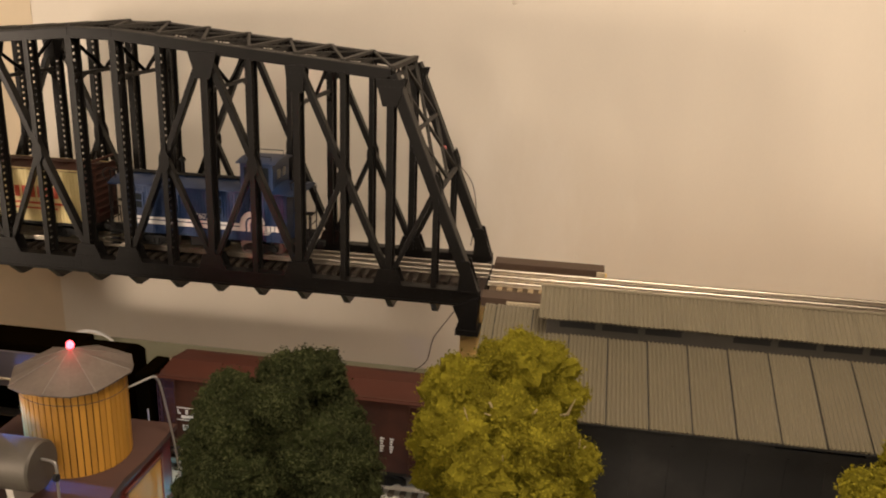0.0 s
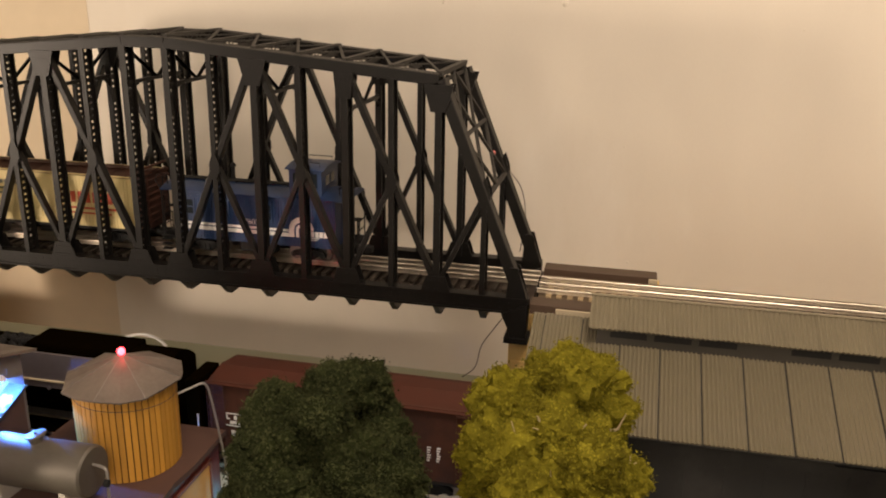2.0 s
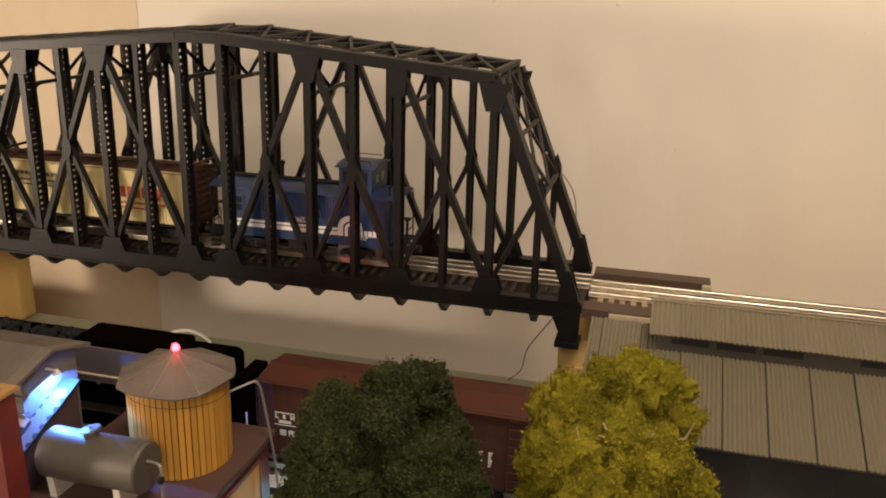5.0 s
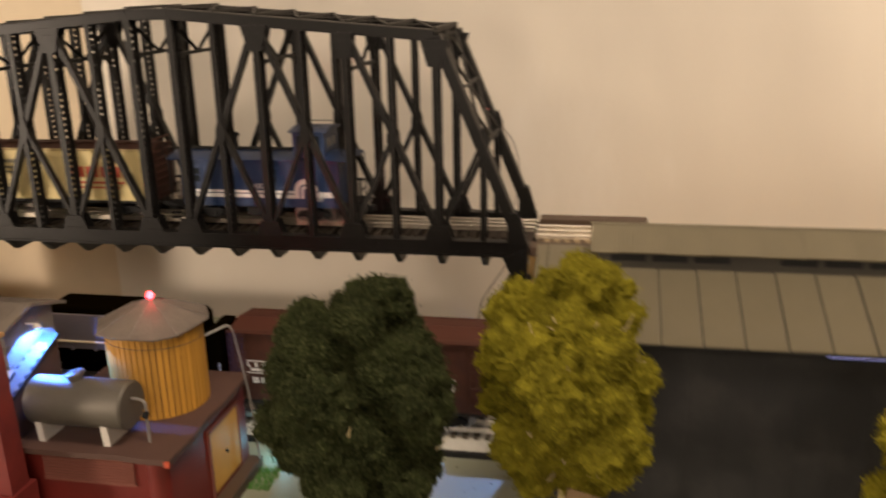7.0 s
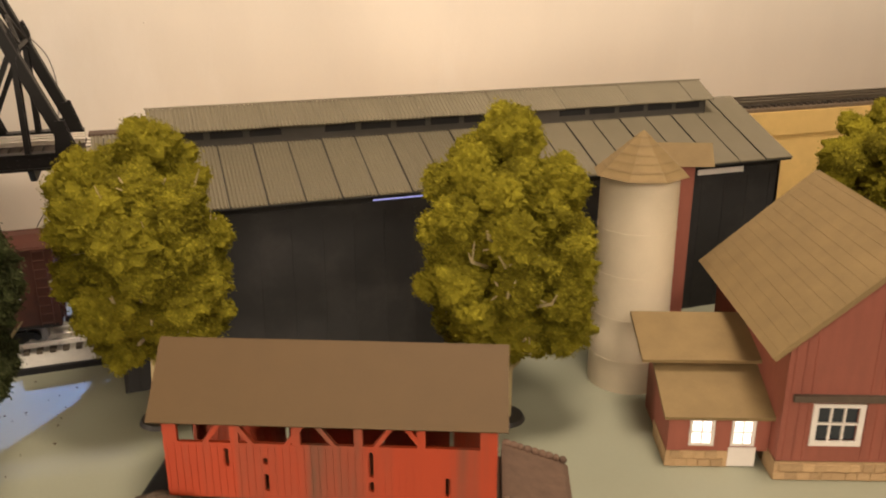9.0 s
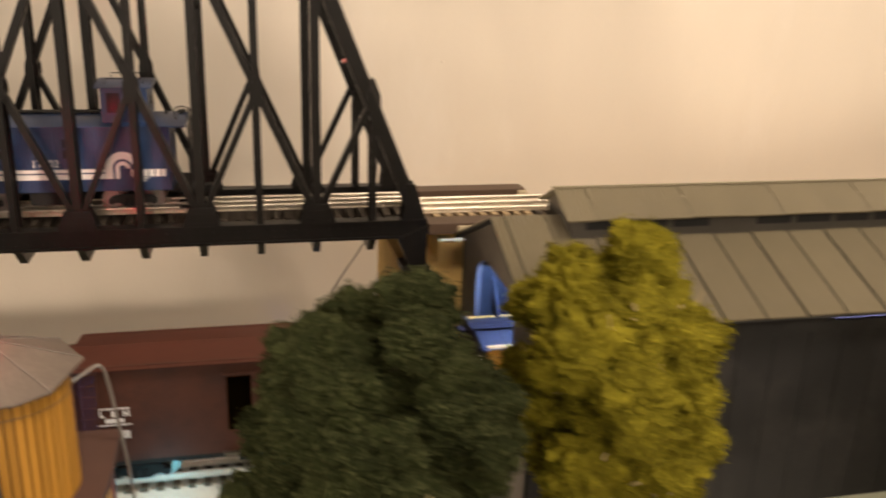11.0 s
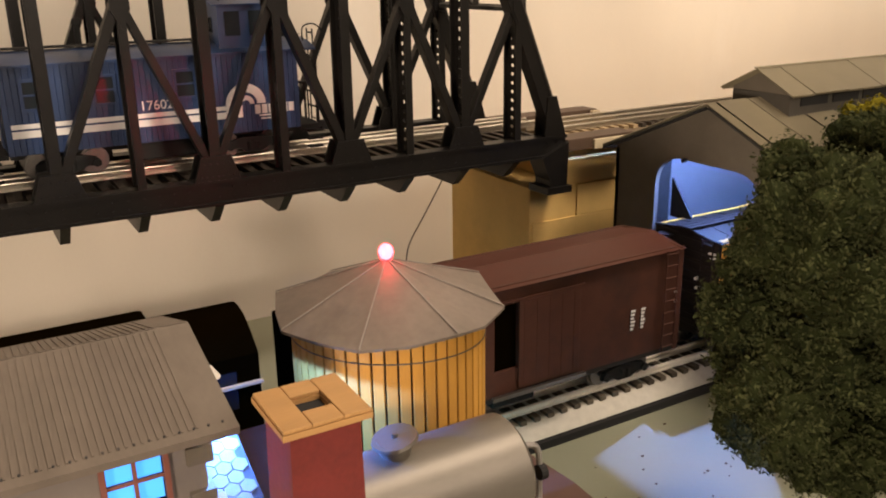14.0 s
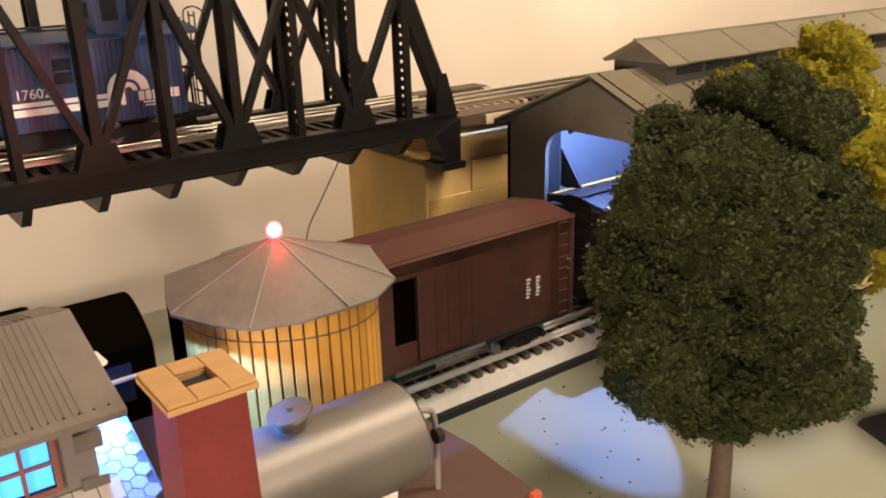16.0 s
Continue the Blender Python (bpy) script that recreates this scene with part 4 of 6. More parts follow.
        for dz in (0.020, 0.055):
            span(bm, (xm - 0.030, yn - 0.0022, zb + dz), (xm + 0.030, yn - 0.0010, zb + dz + 0.0018))
        wpart("ice_door", bm, side, body)
    for x, s in ((x0, -1), (x1, 1)):
        bm = B()
        span(bm, (min(x, x - s * 0.003), yc - half, zb - 0.002), (max(x, x - s * 0.003), yc + half, ze))
        prism(bm, [(x - s * 0.003, yc - half, ze), (x - s * 0.003, yc, ze + 0.0030), (x - s * 0.003, yc + half, ze)], (s * 0.003, 0, 0))
        plate = wpart("car_end", bm, end, car)
        for i in range(9):
            z = zb + 0.006 + i * 0.0085
            wpart("end_rib", rod(B(), (x + s * 0.0002, yc - half + 0.004, z), (x + s * 0.0002, yc + half - 0.004, z), 0.0017, n=8), end, plate, "", True)
        ladder(car, x + s * 0.0030, yc - 0.024, zb, ze, 0.011, end, "y")
        if door_open:
            ladder(car, x - s * 0.012, yn - 0.0022, zb, ze, 0.011, end, "x")
        rod_bm = rod(B(), (x + s * 0.004, yc + 0.018, zb + 0.02), (x + s * 0.004, yc + 0.018, ze - 0.004), 0.0008, n=6)
        rod(rod_bm, (x + s * 0.004, yc + 0.018, ze - 0.0055), (x + s * 0.004, yc + 0.018, ze - 0.0040), 0.006, n=14)
        wpart("brake_wheel", rod_bm, end, car)
        coupler(car, x, yc, zr + 0.013, s)
    bm = B()
    prism(bm, [(x0 - 0.001, yn - 0.002, ze - 0.001), (x0 - 0.001, yc, ze + 0.0040), (x0 - 0.001, yc + half + 0.002, ze - 0.001), (x0 - 0.001, yc, ze + 0.0020)], (x1 - x0 + 0.002, 0, 0))
    n = 13
    for i in range(0 if door_open else n + 1):
        xx = x0 + i * (x1 - x0) / n
        for s in (-1, 1):
            bar(bm, (xx, yc + s * 0.004, ze + 0.0034), (xx, yc + s * (half + 0.001), ze - 0.0010), 0.0008, 0.0008, (1, 0, 0))
    roof = wpart("roof", bm, roofm, car)
    if not door_open:
        bm = B()
        for dy in (-0.0048, 0, 0.0048):
            span(bm, (x0 - 0.004, yc + dy - 0.0021, ze + 0.0046), (x1 + 0.004, yc + dy + 0.0021, ze + 0.0054))
        for i in range(10):
            xx = x0 + 0.01 + i * (x1 - x0 - 0.02) / 9
            span(bm, (xx - 0.0008, yc - 0.006, ze + 0.0025), (xx + 0.0008, yc + 0.006, ze + 0.0046))
        wpart("roof_walk", bm, roofm, roof)
    bm = B()
    span(bm, (x0 + 0.004, yc - 0.006, zr + 0.0155), (x1 - 0.004, yc + 0.006, zb))
    span(bm, (x0 + 0.002, yn + 0.002, zb - 0.0035), (x1 - 0.002, yn + 0.0045, zb))
    span(bm, (x0 + 0.002, yc + half - 0.0045, zb - 0.0035), (x1 - 0.002, yc + half - 0.002, zb))
    span(bm, (xm - 0.02, yc - 0.018, zr + 0.006), (xm + 0.015, yc - 0.008, zr + 0.016), 0.002)
    wpart("underframe", bm, M["matte"], car)
    for s in (x0 + 0.042, x1 - 0.042):
        truck(car, s, yc, zr)
    return car


ZL, YL = 0.0245, -0.135
brown_car = boxcar("boxcar", "oxide-brown model boxcar with a side doorway painted dark inside", -0.290, -0.024, YL, ZL, M["brown"], M["brown"], M["redroof"], True)
yn = YL - 0.0325
bars(brown_car, "road_letters", [(-0.273, 0.0905, -0.252, 0.0915), (-0.2725, 0.0845, -0.2712, 0.0895), (-0.2725, 0.0845, -0.2690, 0.0857), (-0.2645, 0.0845, -0.2618, 0.0890), (-0.2565, 0.0845, -0.2553, 0.0895), (-0.2535, 0.0845, -0.2523, 0.0895), (-0.2556, 0.0860, -0.2530, 0.0875),
                                 (-0.269, 0.0798, -0.2560, 0.0828), (-0.274, 0.0775, -0.251, 0.0783)], yn + 0.0012, M["white"], "worn white road letters as bars")
bars(brown_car, "data_lines", [(-0.268 + (i % 2) * 0.009, 0.0712 - (i // 2) * 0.0022, -0.2615 + (i % 2) * 0.009, 0.0726 - (i // 2) * 0.0022) for i in range(6)], yn + 0.0012, M["white"])
bars(brown_car, "data_lines", [(-0.0695 + (i % 2) * 0.0095, 0.0822 - (i // 2) * 0.0027 - (i % 2) * 0.0003, -0.0655 + (i % 2) * 0.0092 - (i // 2 % 3) * 0.0007, 0.0836 - (i // 2) * 0.0027) for i in range(12)], yn + 0.0012, M["white"])

amber_car = boxcar("reefer_car", "amber-sided model refrigerator car with dark brown ends and roof", 0.012, 0.262, YL, ZL - 0.004, M["amber"], M["umber"], M["umber"], group="refrigerator cars")
for y, z in ((-0.150, 0.0872), (-0.151, 0.0800)):
    wpart("end_fitting", rod(B(), (0.0125, y, z), (0.0085, y, z), 0.0015, 0.0011, n=10), M["white"], amber_car, "small pale fitting on the dark end")
wpart("end_mark", span(B(), (0.0092, -0.1665, 0.1095), (0.0122, -0.1600, 0.1105)), M["white"], amber_car)
wpart("end_mark", span(B(), (0.0092, -0.1655, 0.1065), (0.0122, -0.1620, 0.1073)), M["white"], amber_car)
for z in (0.0900, 0.0830):
    wpart("corner_fitting", ball(B(), (-0.0287, yn - 0.0002, z), 0.0010), M["white"], brown_car, "tiny pale corner fitting")
TALL = 0.087
cream_car = boxcar("reefer_car", "cream-sided model refrigerator car with brown ends and roof on the bridge", -0.742, -0.472, 0.0665, 0.1815, M["reefer"], M["brown"], M["brown"], group="refrigerator cars", tall=TALL)
bm_y = 0.0665 - 0.0325
bars(cream_car, "red_letters", [(-0.585 + i * 0.0098, 0.234, -0.5785 + i * 0.0098, 0.2475 if i else 0.2525) for i in range(9)] + [(-0.580, 0.226, -0.505, 0.2285), (-0.572, 0.220, -0.512, 0.2220)], bm_y - 0.0012, M["redink"], "large red lettering as bars")
bars(cream_car, "small_letters", [(-0.725 + i * 0.0062, 0.251, -0.7205 + i * 0.0062, 0.2555) for i in range(14)] + [(-0.712, 0.244, -0.655, 0.2462), (-0.705, 0.238, -0.660, 0.2398)], bm_y - 0.0012, M["darkink"])

# caboose
cab = thing("caboose", "dark blue model caboose with white stripes and an offset cupola", "caboose", (-0.32, 0.0665, 0.1815))
ZC, YC = 0.1815, 0.0665
c0, c1, ch = -0.430, -0.228, 0.0315
cb, ct = ZC + 0.0195, ZC + 0.0768
bm = span(B(), (c0, YC - ch + 0.0012, cb), (c1, YC + ch - 0.0012, ct))
body = wpart("body", bm, M["blue"], cab)
wins = ((-0.416, -0.404), (-0.372, -0.360), (-0.318, -0.306))
for yy in (YC - ch, YC + ch - 0.0012):
    wpart("siding", boards(c0, c1, yy, cb, ct, 0.0038), M["blue"], body)
for xa, xb in wins:
    w = wpart("window", ring_wall(B(), [(xa - 0.002, YC - ch - 0.0012, cb + 0.028), (xb + 0.002, YC - ch - 0.0012, cb + 0.028), (xb + 0.002, YC - ch - 0.0012, cb + 0.049), (xa - 0.002, YC - ch - 0.0012, cb + 0.049)],
                                  [[(xa, YC - ch - 0.0012, cb + 0.030), (xb, YC - ch - 0.0012, cb + 0.030), (xb, YC - ch - 0.0012, cb + 0.047), (xa, YC - ch - 0.0012, cb + 0.047)]], (0, 0.0011, 0)), M["blue"], body)
    wpart("pane", span(B(), (xa, YC - ch - 0.0006, cb + 0.030), (xb, YC - ch - 0.0002, cb + 0.047)), M["glass"], w, "dark glass pane")
    wpart("sash_bar", span(B(), (xa, YC - ch - 0.0010, cb + 0.0380), (xb, YC - ch - 0.0004, cb + 0.0392)), M["blue"], w)
# stripes, emblem and letters
sy = YC - ch
EX, EZ = -0.2695, cb + 0.0204
for z0, z1 in ((0.0172, 0.0202), (0.0112, 0.0158)):
    bars(cab, "stripe", [(c0 + 0.004, cb + z0, EX - 0.0152, cb + z1)], sy - 0.0001, M["white"], "white painted stripe")


def arc_band(bm, cx, cz, r0, r1, a0, a1, y, n=16):
    pts = [(cx + r1 * math.cos(a), y, cz + r1 * math.sin(a)) for a in [radians(a0 + (a1 - a0) * i / n) for i in range(n + 1)]]
    pts += [(cx + r0 * math.cos(a), y, cz + r0 * math.sin(a)) for a in [radians(a1 - (a1 - a0) * i / n) for i in range(n + 1)]]
    return prism(bm, pts, (0, -0.0006, 0))


bm = B()
for r0, r1 in ((0.0086, 0.0150), (0.0030, 0.0064)):
    arc_band(bm, EX, EZ, r0, r1, 0, 180, sy + 0.0002)
    span(bm, (EX - r1, sy - 0.0004, cb + 0.0112), (EX - r0, sy + 0.0002, EZ))
wpart("emblem", bm, M["white"], cab, "white arc emblem")
bars(cab, "name_letters", [(-0.2630 + i * 0.0052, cb + 0.0128, -0.2589 + i * 0.0052, cb + 0.0194) for i in range(6)] + [(-0.2600, cb + 0.0108, -0.2480, cb + 0.0120), (-0.2590, cb + 0.0086, -0.2500, cb + 0.0095)], sy - 0.0001, M["white"])


def words(name, text, size, m, material, parent, label=""):
    """Raised lettering in the built-in font."""
    cu = bpy.data.curves.new(name, "FONT")
    cu.body, cu.size, cu.extrude, cu.align_x = text, size, 0.0002, "CENTER"
    temp = new(name, cu)
    me = bpy.data.meshes.new_from_object(temp.evaluated_get(bpy.context.evaluated_depsgraph_get()))
    bpy.data.objects.remove(temp)
    me.materials.append(material)
    me.transform(Matrix.Translation(-origin(parent)) @ m)
    ob = new(name, me)
    ob.parent = parent
    return tagged(ob, label) if label else ob


words("number", "17602", 0.0092, pose(-0.333, sy - 0.0003, cb + 0.0225, 90, 0, 0), M["white"], cab, "white painted number")
bm = arched(c0 - 0.014, c1 + 0.014, YC, ch + 0.003, ct - 0.0005, ct + 0.001, 0.0065)
roof = wpart("roof", bm, M["blue"], cab, "", True)
span_b = B()
for dy in (-0.004, 0, 0.004):
    span(span_b, (c0 - 0.013, YC + dy - 0.0018, ct + 0.0085), (-0.288, YC + dy + 0.0018, ct + 0.0096))
    span(span_b, (-0.222, YC + dy - 0.0018, ct + 0.0085), (c1 + 0.013, YC + dy + 0.0018, ct + 0.0096))
for xx in (-0.436, -0.40, -0.36, -0.32, -0.295, -0.232, -0.220):
    span(span_b, (xx - 0.001, YC - 0.006, ct + 0.004), (xx + 0.001, YC + 0.006, ct + 0.0085))
wpart("roof_walk", span_b, M["matte"], roof)
k0, k1 = -0.284, -0.245
bm = span(B(), (k0, YC - 0.0275, ct + 0.002), (k1, YC + 0.0275, ct + 0.0335))
cup = wpart("cupola", bm, M["blue"], cab)
for xa in (k0 + 0.005, k1 - 0.016):
    wpart("pane", span(B(), (xa, YC - 0.0281, ct + 0.012), (xa + 0.011, YC - 0.0272, ct + 0.029)), M["glass"], cup, "dark glass pane")
for s, xx in ((-1, k0), (1, k1)):
    for dy in (-0.014, 0.004):
        wpart("pane", span(B(), (xx - 0.0005, YC + dy, ct + 0.014), (xx + 0.0005, YC + dy + 0.011, ct + 0.0245)), M["glass"], cup, "dark glass pane")
wpart("cupola_roof", arched(k0 - 0.004, k1 + 0.004, YC, 0.0300, ct + 0.0330, ct + 0.0340, 0.0040), M["blue"], cup, "", True)
for yy in (YC - 0.021, YC + 0.021):
    tube("grab_rail", [Vector(p) - origin(cab) for p in [(k0 + 0.004, yy, ct + 0.035), (k0 + 0.004, yy, ct + 0.0405), (k1 - 0.004, yy, ct + 0.0405), (k1 - 0.004, yy, ct + 0.035)]], 0.0005, M["matte"], cup)
bm = rod(B(), (-0.372, YC + 0.012, ct + 0.004), (-0.372, YC + 0.012, ct + 0.024), 0.0022)
rod(bm, (-0.372, YC + 0.012, ct + 0.0225), (-0.372, YC + 0.012, ct + 0.0265), 0.0042, 0.0026)
wpart("smoke_jack", bm, M["matte"], cab)
for x, s in ((c0, -1), (c1, 1)):
    bm = span(B(), (min(x, x + s * 0.017), YC - ch, cb - 0.002), (max(x, x + s * 0.017), YC + ch, cb + 0.001))
    for sy2 in (-1, 1):
        for i in range(3):
            span(bm, (min(x + s * 0.005, x + s * 0.016), YC + sy2 * 0.0325 - 0.003, ZC + 0.003 + i * 0.006), (max(x + s * 0.005, x + s * 0.016), YC + sy2 * 0.0325 + 0.003, ZC + 0.0042 + i * 0.006))
    wpart("platform", bm, M["matte"], cab)
    staff = rod(B(), (x + s * 0.0165, YC, cb), (x + s * 0.0165, YC, cb + 0.030), 0.0010, n=6)
    brake = wpart("brake_staff", staff, M["matte"], cab)
    wpart("brake_wheel", rod(B(), (x + s * 0.0165, YC, cb + 0.0285), (x + s * 0.0165, YC, cb + 0.0300), 0.0055, n=14), M["matte"], brake)
    for sy2 in (-1, 1):
        ya, yb, xr = YC + sy2 * 0.0295, YC + sy2 * 0.009, x + s * 0.0155
        post = wpart("end_post", rod(B(), (xr, ya, cb), (xr, ya, ct), 0.0008, n=6), M["matte"], cab)
        for z in (0.024, 0.013):
            wpart("end_rail", rod(B(), (xr, ya, cb + z), (xr, yb, cb + z), 0.0007, n=6), M["matte"], post)
        wpart("rail_post", rod(B(), (xr, yb, cb), (xr, yb, cb + 0.0240), 0.0007, n=6), M["matte"], post)
    ladder(cab, x + s * 0.0165, YC - 0.018, cb, ct + 0.014, 0.011, M["matte"], "y")
    wpart("end_door", span(B(), (x - 0.0004, YC - 0.008, cb + 0.002), (x + s * 0.0012, YC + 0.008, cb + 0.047)), M["blue"], cab)
    coupler(cab, x + s * 0.015, YC, ZC + 0.013, s)
    tube("grab_rail", [Vector(p) - origin(cab) for p in bend([(x + s * 0.006, YC - 0.030, ct + 0.006), (x + s * 0.006, YC - 0.032, ct + 0.016), (x + s * 0.014, YC - 0.033, ct + 0.018), (x + s * 0.020, YC - 0.033, ct + 0.012), (x + s * 0.0155, YC - 0.031, ct)])], 0.0006, M["matte"], cab)
wpart("underframe", span(B(), (c0 + 0.002, YC - 0.010, ZC + 0.013), (c1 - 0.002, YC + 0.010, cb)), M["matte"], cab)
bm = B()
span(bm, (-0.35, YC - 0.026, ZC + 0.006), (-0.305, YC - 0.012, cb - 0.001), 0.002)
wpart("tool_box", bm, M["matte"], cab)
for xx in (c0 + 0.036, c1 - 0.036):
    truck(cab, xx, YC, ZC)

# black engine on the lower track
eng = thing("locomotive", "glossy black model locomotive with an arched cab on the lower track", "locomotive", (-0.5, YL, ZL))
e0, e1 = -0.66, -0.337
bm = span(B(), (e0, YL - 0.030, ZL + 0.016), (e1, YL + 0.030, ZL + 0.030))
wpart("frame", bm, M["black"], eng)
bm = arched(-0.392, e1, YL, 0.0325, ZL + 0.030, ZL + 0.094, 0.0170, 14)
cabin = wpart("cab", bm, M["black"], eng, "", True)
wpart("cab_window", span(B(), (-0.380, YL - 0.0330, ZL + 0.064), (-0.350, YL - 0.0322, ZL + 0.086)), M["glass"], cabin)
bm = rod(B(), (e0 + 0.01, YL, ZL + 0.066), (-0.392, YL, ZL + 0.066), 0.0265, n=28)
boiler = wpart("boiler", bm, M["black"], eng, "", True)
for i in range(6):
    x = e0 + 0.03 + i * 0.042
    bm = rod(B(), (x, YL, ZL + 0.066), (x + 0.003, YL, ZL + 0.066), 0.0272, n=28)
    wpart("boiler_band", bm, M["black"], boiler)
bm = span(B(), (-0.500, YL - 0.020, ZL + 0.088), (-0.385, YL + 0.020, ZL + 0.112), 0.003)
wpart("roof_hatch", bm, M["black"], eng)
bm = B()
rng = random.Random(4)
for i in range(260):
    x, yy = rng.uniform(-0.655, -0.505), rng.uniform(-0.024, 0.024)
    ball(bm, (x, YL + yy, ZL + 0.094 + rng.uniform(0, 0.009) - abs(yy) * 0.25), rng.uniform(0.0025, 0.0045), u=6, v=4)
wpart("coal_load", bm, M["matte"], eng, "rough black coal load")
wpart("coal_bunker", span(B(), (-0.66, YL - 0.029, ZL + 0.080), (-0.503, YL + 0.029, ZL + 0.096)), M["black"], eng)
wpart("running_board", span(B(), (e0, YL - 0.034, ZL + 0.036), (-0.392, YL - 0.022, ZL + 0.0385)), M["steel"], eng)
wpart("side_bead", span(B(), (-0.655, YL - 0.0352, ZL + 0.0770), (-0.336, YL - 0.0330, ZL + 0.0790), 0.0004), M["bead_glint"], eng, "cream bead along the side, its bright glint painted in")
wpart("side_sheet", span(B(), (-0.640, YL - 0.0335, ZL + 0.0700), (-0.400, YL - 0.0305, ZL + 0.1080)), M["sheet"], eng, "grey sheet side panel with a lavender reflection in its colour")
for i in range(8):
    bm = rod(B(), (-0.63 + i * 0.027, YL - 0.0340, ZL + 0.0700), (-0.63 + i * 0.027, YL - 0.0322, ZL + 0.0700), 0.0022, n=10)
    wpart("side_boss", bm, M["sheet"], eng)
cord = thing("white_cable", "white loop of cable standing on the table by the wall", "cable", (-0.50, 0.08, 0))
tube("wire", [Vector(p) - Vector((-0.50, 0.08, 0)) for p in bend([(-0.478, 0.080, 0.001), (-0.480, 0.080, 0.020), (-0.486, 0.080, 0.034), (-0.500, 0.080, 0.042), (-0.520, 0.080, 0.044), (-0.548, 0.082, 0.034), (-0.575, 0.086, 0.012), (-0.590, 0.090, 0.001)])], 0.0020, M["white"], cord)
for xx in (-0.61, -0.53, -0.45, -0.38):
    truck(eng, xx, YL, ZL) if xx in (-0.61, -0.38) else None
bulk = thing("bulkhead_wagon", "short black wagon end with white lines between engine and boxcar", "wagon", (-0.312, YL, ZL))
bm = span(B(), (-0.314, YL - 0.0325, ZL + 0.012), (-0.2995, YL + 0.012, ZL + 0.098), 0.0012)
wpart("bulkhead", bm, M["black"], bulk)
bars(bulk, "white_lines", [(-0.3135, ZL + 0.030, -0.302, ZL + 0.0312), (-0.3032, ZL + 0.030, -0.302, ZL + 0.062)], YL - 0.0328, M["white"])
wpart("step", span(B(), (-0.326, YL - 0.030, ZL + 0.0005), (-0.299, YL + 0.030, ZL + 0.012)), M["matte"], bulk)

# ---- engine shed ----
SX0, SX1 = 0.027, 0.728
SYN, SYF, RY = -0.2400, -0.0350, -0.1365
EAVE_Z, RIDGE_Z = 0.168, 0.2165
shed = thing("engine_shed", "long dark engine shed with grey corrugated roof and clerestory", "building", ((SX0 + SX1) / 2, RY, 0))
T = 0.004


def roof_z(y):
    return RIDGE_Z - 0.0028 - abs(y - RY) * (RIDGE_Z - EAVE_Z) / 0.1135


wall = wpart("long_wall", span(B(), (SX0, SYN, 0), (SX1, SYN + T, 0.158)), M["shed"], shed, "black board side wall")
wpart("long_wall", span(B(), (SX0, SYF - T, 0), (SX1, SYF, 0.1675)), M["shed"], shed)
for i in range(24):
    x = SX0 + 0.012 + i * (SX1 - SX0 - 0.024) / 23
    wpart("batten", span(B(), (x - 0.0012, SYN - 0.0007, 0.001), (x + 0.0012, SYN + 0.0002, 0.150)), M["shed"], wall)
for s in (-1, 1):
    wpart("roof_board", bar(B(), ((SX0 + SX1) / 2, RY + s * 0.001, RIDGE_Z - 0.0028), ((SX0 + SX1) / 2, RY + s * 0.1130, EAVE_Z - 0.0026), 0.0016, SX1 - SX0 + 0.012, (1, 0, 0)), M["shed"], shed)
for x0, x1 in ((SX0 + 0.005, 0.10), (0.1002, 0.18), (0.1802, 0.2625), (0.33, 0.43), (0.4302, 0.53), (0.5302, 0.63), (0.6302, SX1 - 0.005)):
    wpart("eave_block", span(B(), (x0, SYN - 0.0008, 0.1585), (x1, SYN + T, 0.1665)), M["shed"], wall)
wpart("ridge_board", span(B(), (SX0 + 0.005, RY - 0.006, 0.2085), (SX1 - 0.005, RY + 0.006, 0.2118)), M["shed"], shed)
# gable ends, the near one with an arched doorway
for x, door in ((SX0, True), (SX1 - T, True)):
    outline = [(x, SYN, 0), (x, SYF, 0), (x, SYF, 0.158), (x, SYF, roof_z(SYF)), (x, RY, RIDGE_Z - 0.0034), (x, SYN, roof_z(SYN))]
    arch = [(x, -0.190, 0.004)] + [(x, -0.190 + 0.026 * (1 - math.cos(a)), 0.146 + 0.024 * math.sin(a)) for a in [i * math.pi / 12 for i in range(7)]]
    arch += [(x, -0.083 - 0.026 * (1 - math.cos(a)), 0.146 + 0.024 * math.sin(a)) for a in [i * math.pi / 12 for i in range(6, -1, -1)]] + [(x, -0.083, 0.004)]
    g = wpart("gable_wall", ring_wall(B(), outline, [arch], (T, 0, 0)), M["shed_end"], shed, "grey gable wall with an arched doorway")
    if x == SX0:
        for s in (-1, 1):
            y0 = RY + s * 0.047
            wpart("door_brace", prism(B(), [(x + 0.012, y0, 0.118), (x + 0.012, y0, 0.150), (x + 0.012, y0 - s * 0.026, 0.118)], (0.002, 0, 0)), M["matte"], g, "black slanting brace in the doorway")
        wpart("door_lamp", rod(B(), (x - 0.004, RY + 0.022, 0.170), (x, RY + 0.022, 0.170), 0.0016, n=8), M["matte"], g)
for i in range(1, 7):
    x = SX0 + 0.03 + i * 0.10
    bm = B()
    bar(bm, (x, SYN + 0.006, 0.150), (x, SYF - 0.006, 0.150), 0.004, 0.004, (1, 0, 0))
    for s in (-1, 1):
        bar(bm, (x, RY + s * 0.095, 0.152), (x, RY, 0.205), 0.004, 0.004, (1, 0, 0))
    wpart("roof_truss", bm, M["shed"], shed)
wpart("lining", span(B(), (SX0 + 0.06, SYF - T - 0.0012, 0.01), (SX1 - 0.05, SYF - T - 0.0002, 0.150)), M["shed_in"], shed, "pale inner lining")
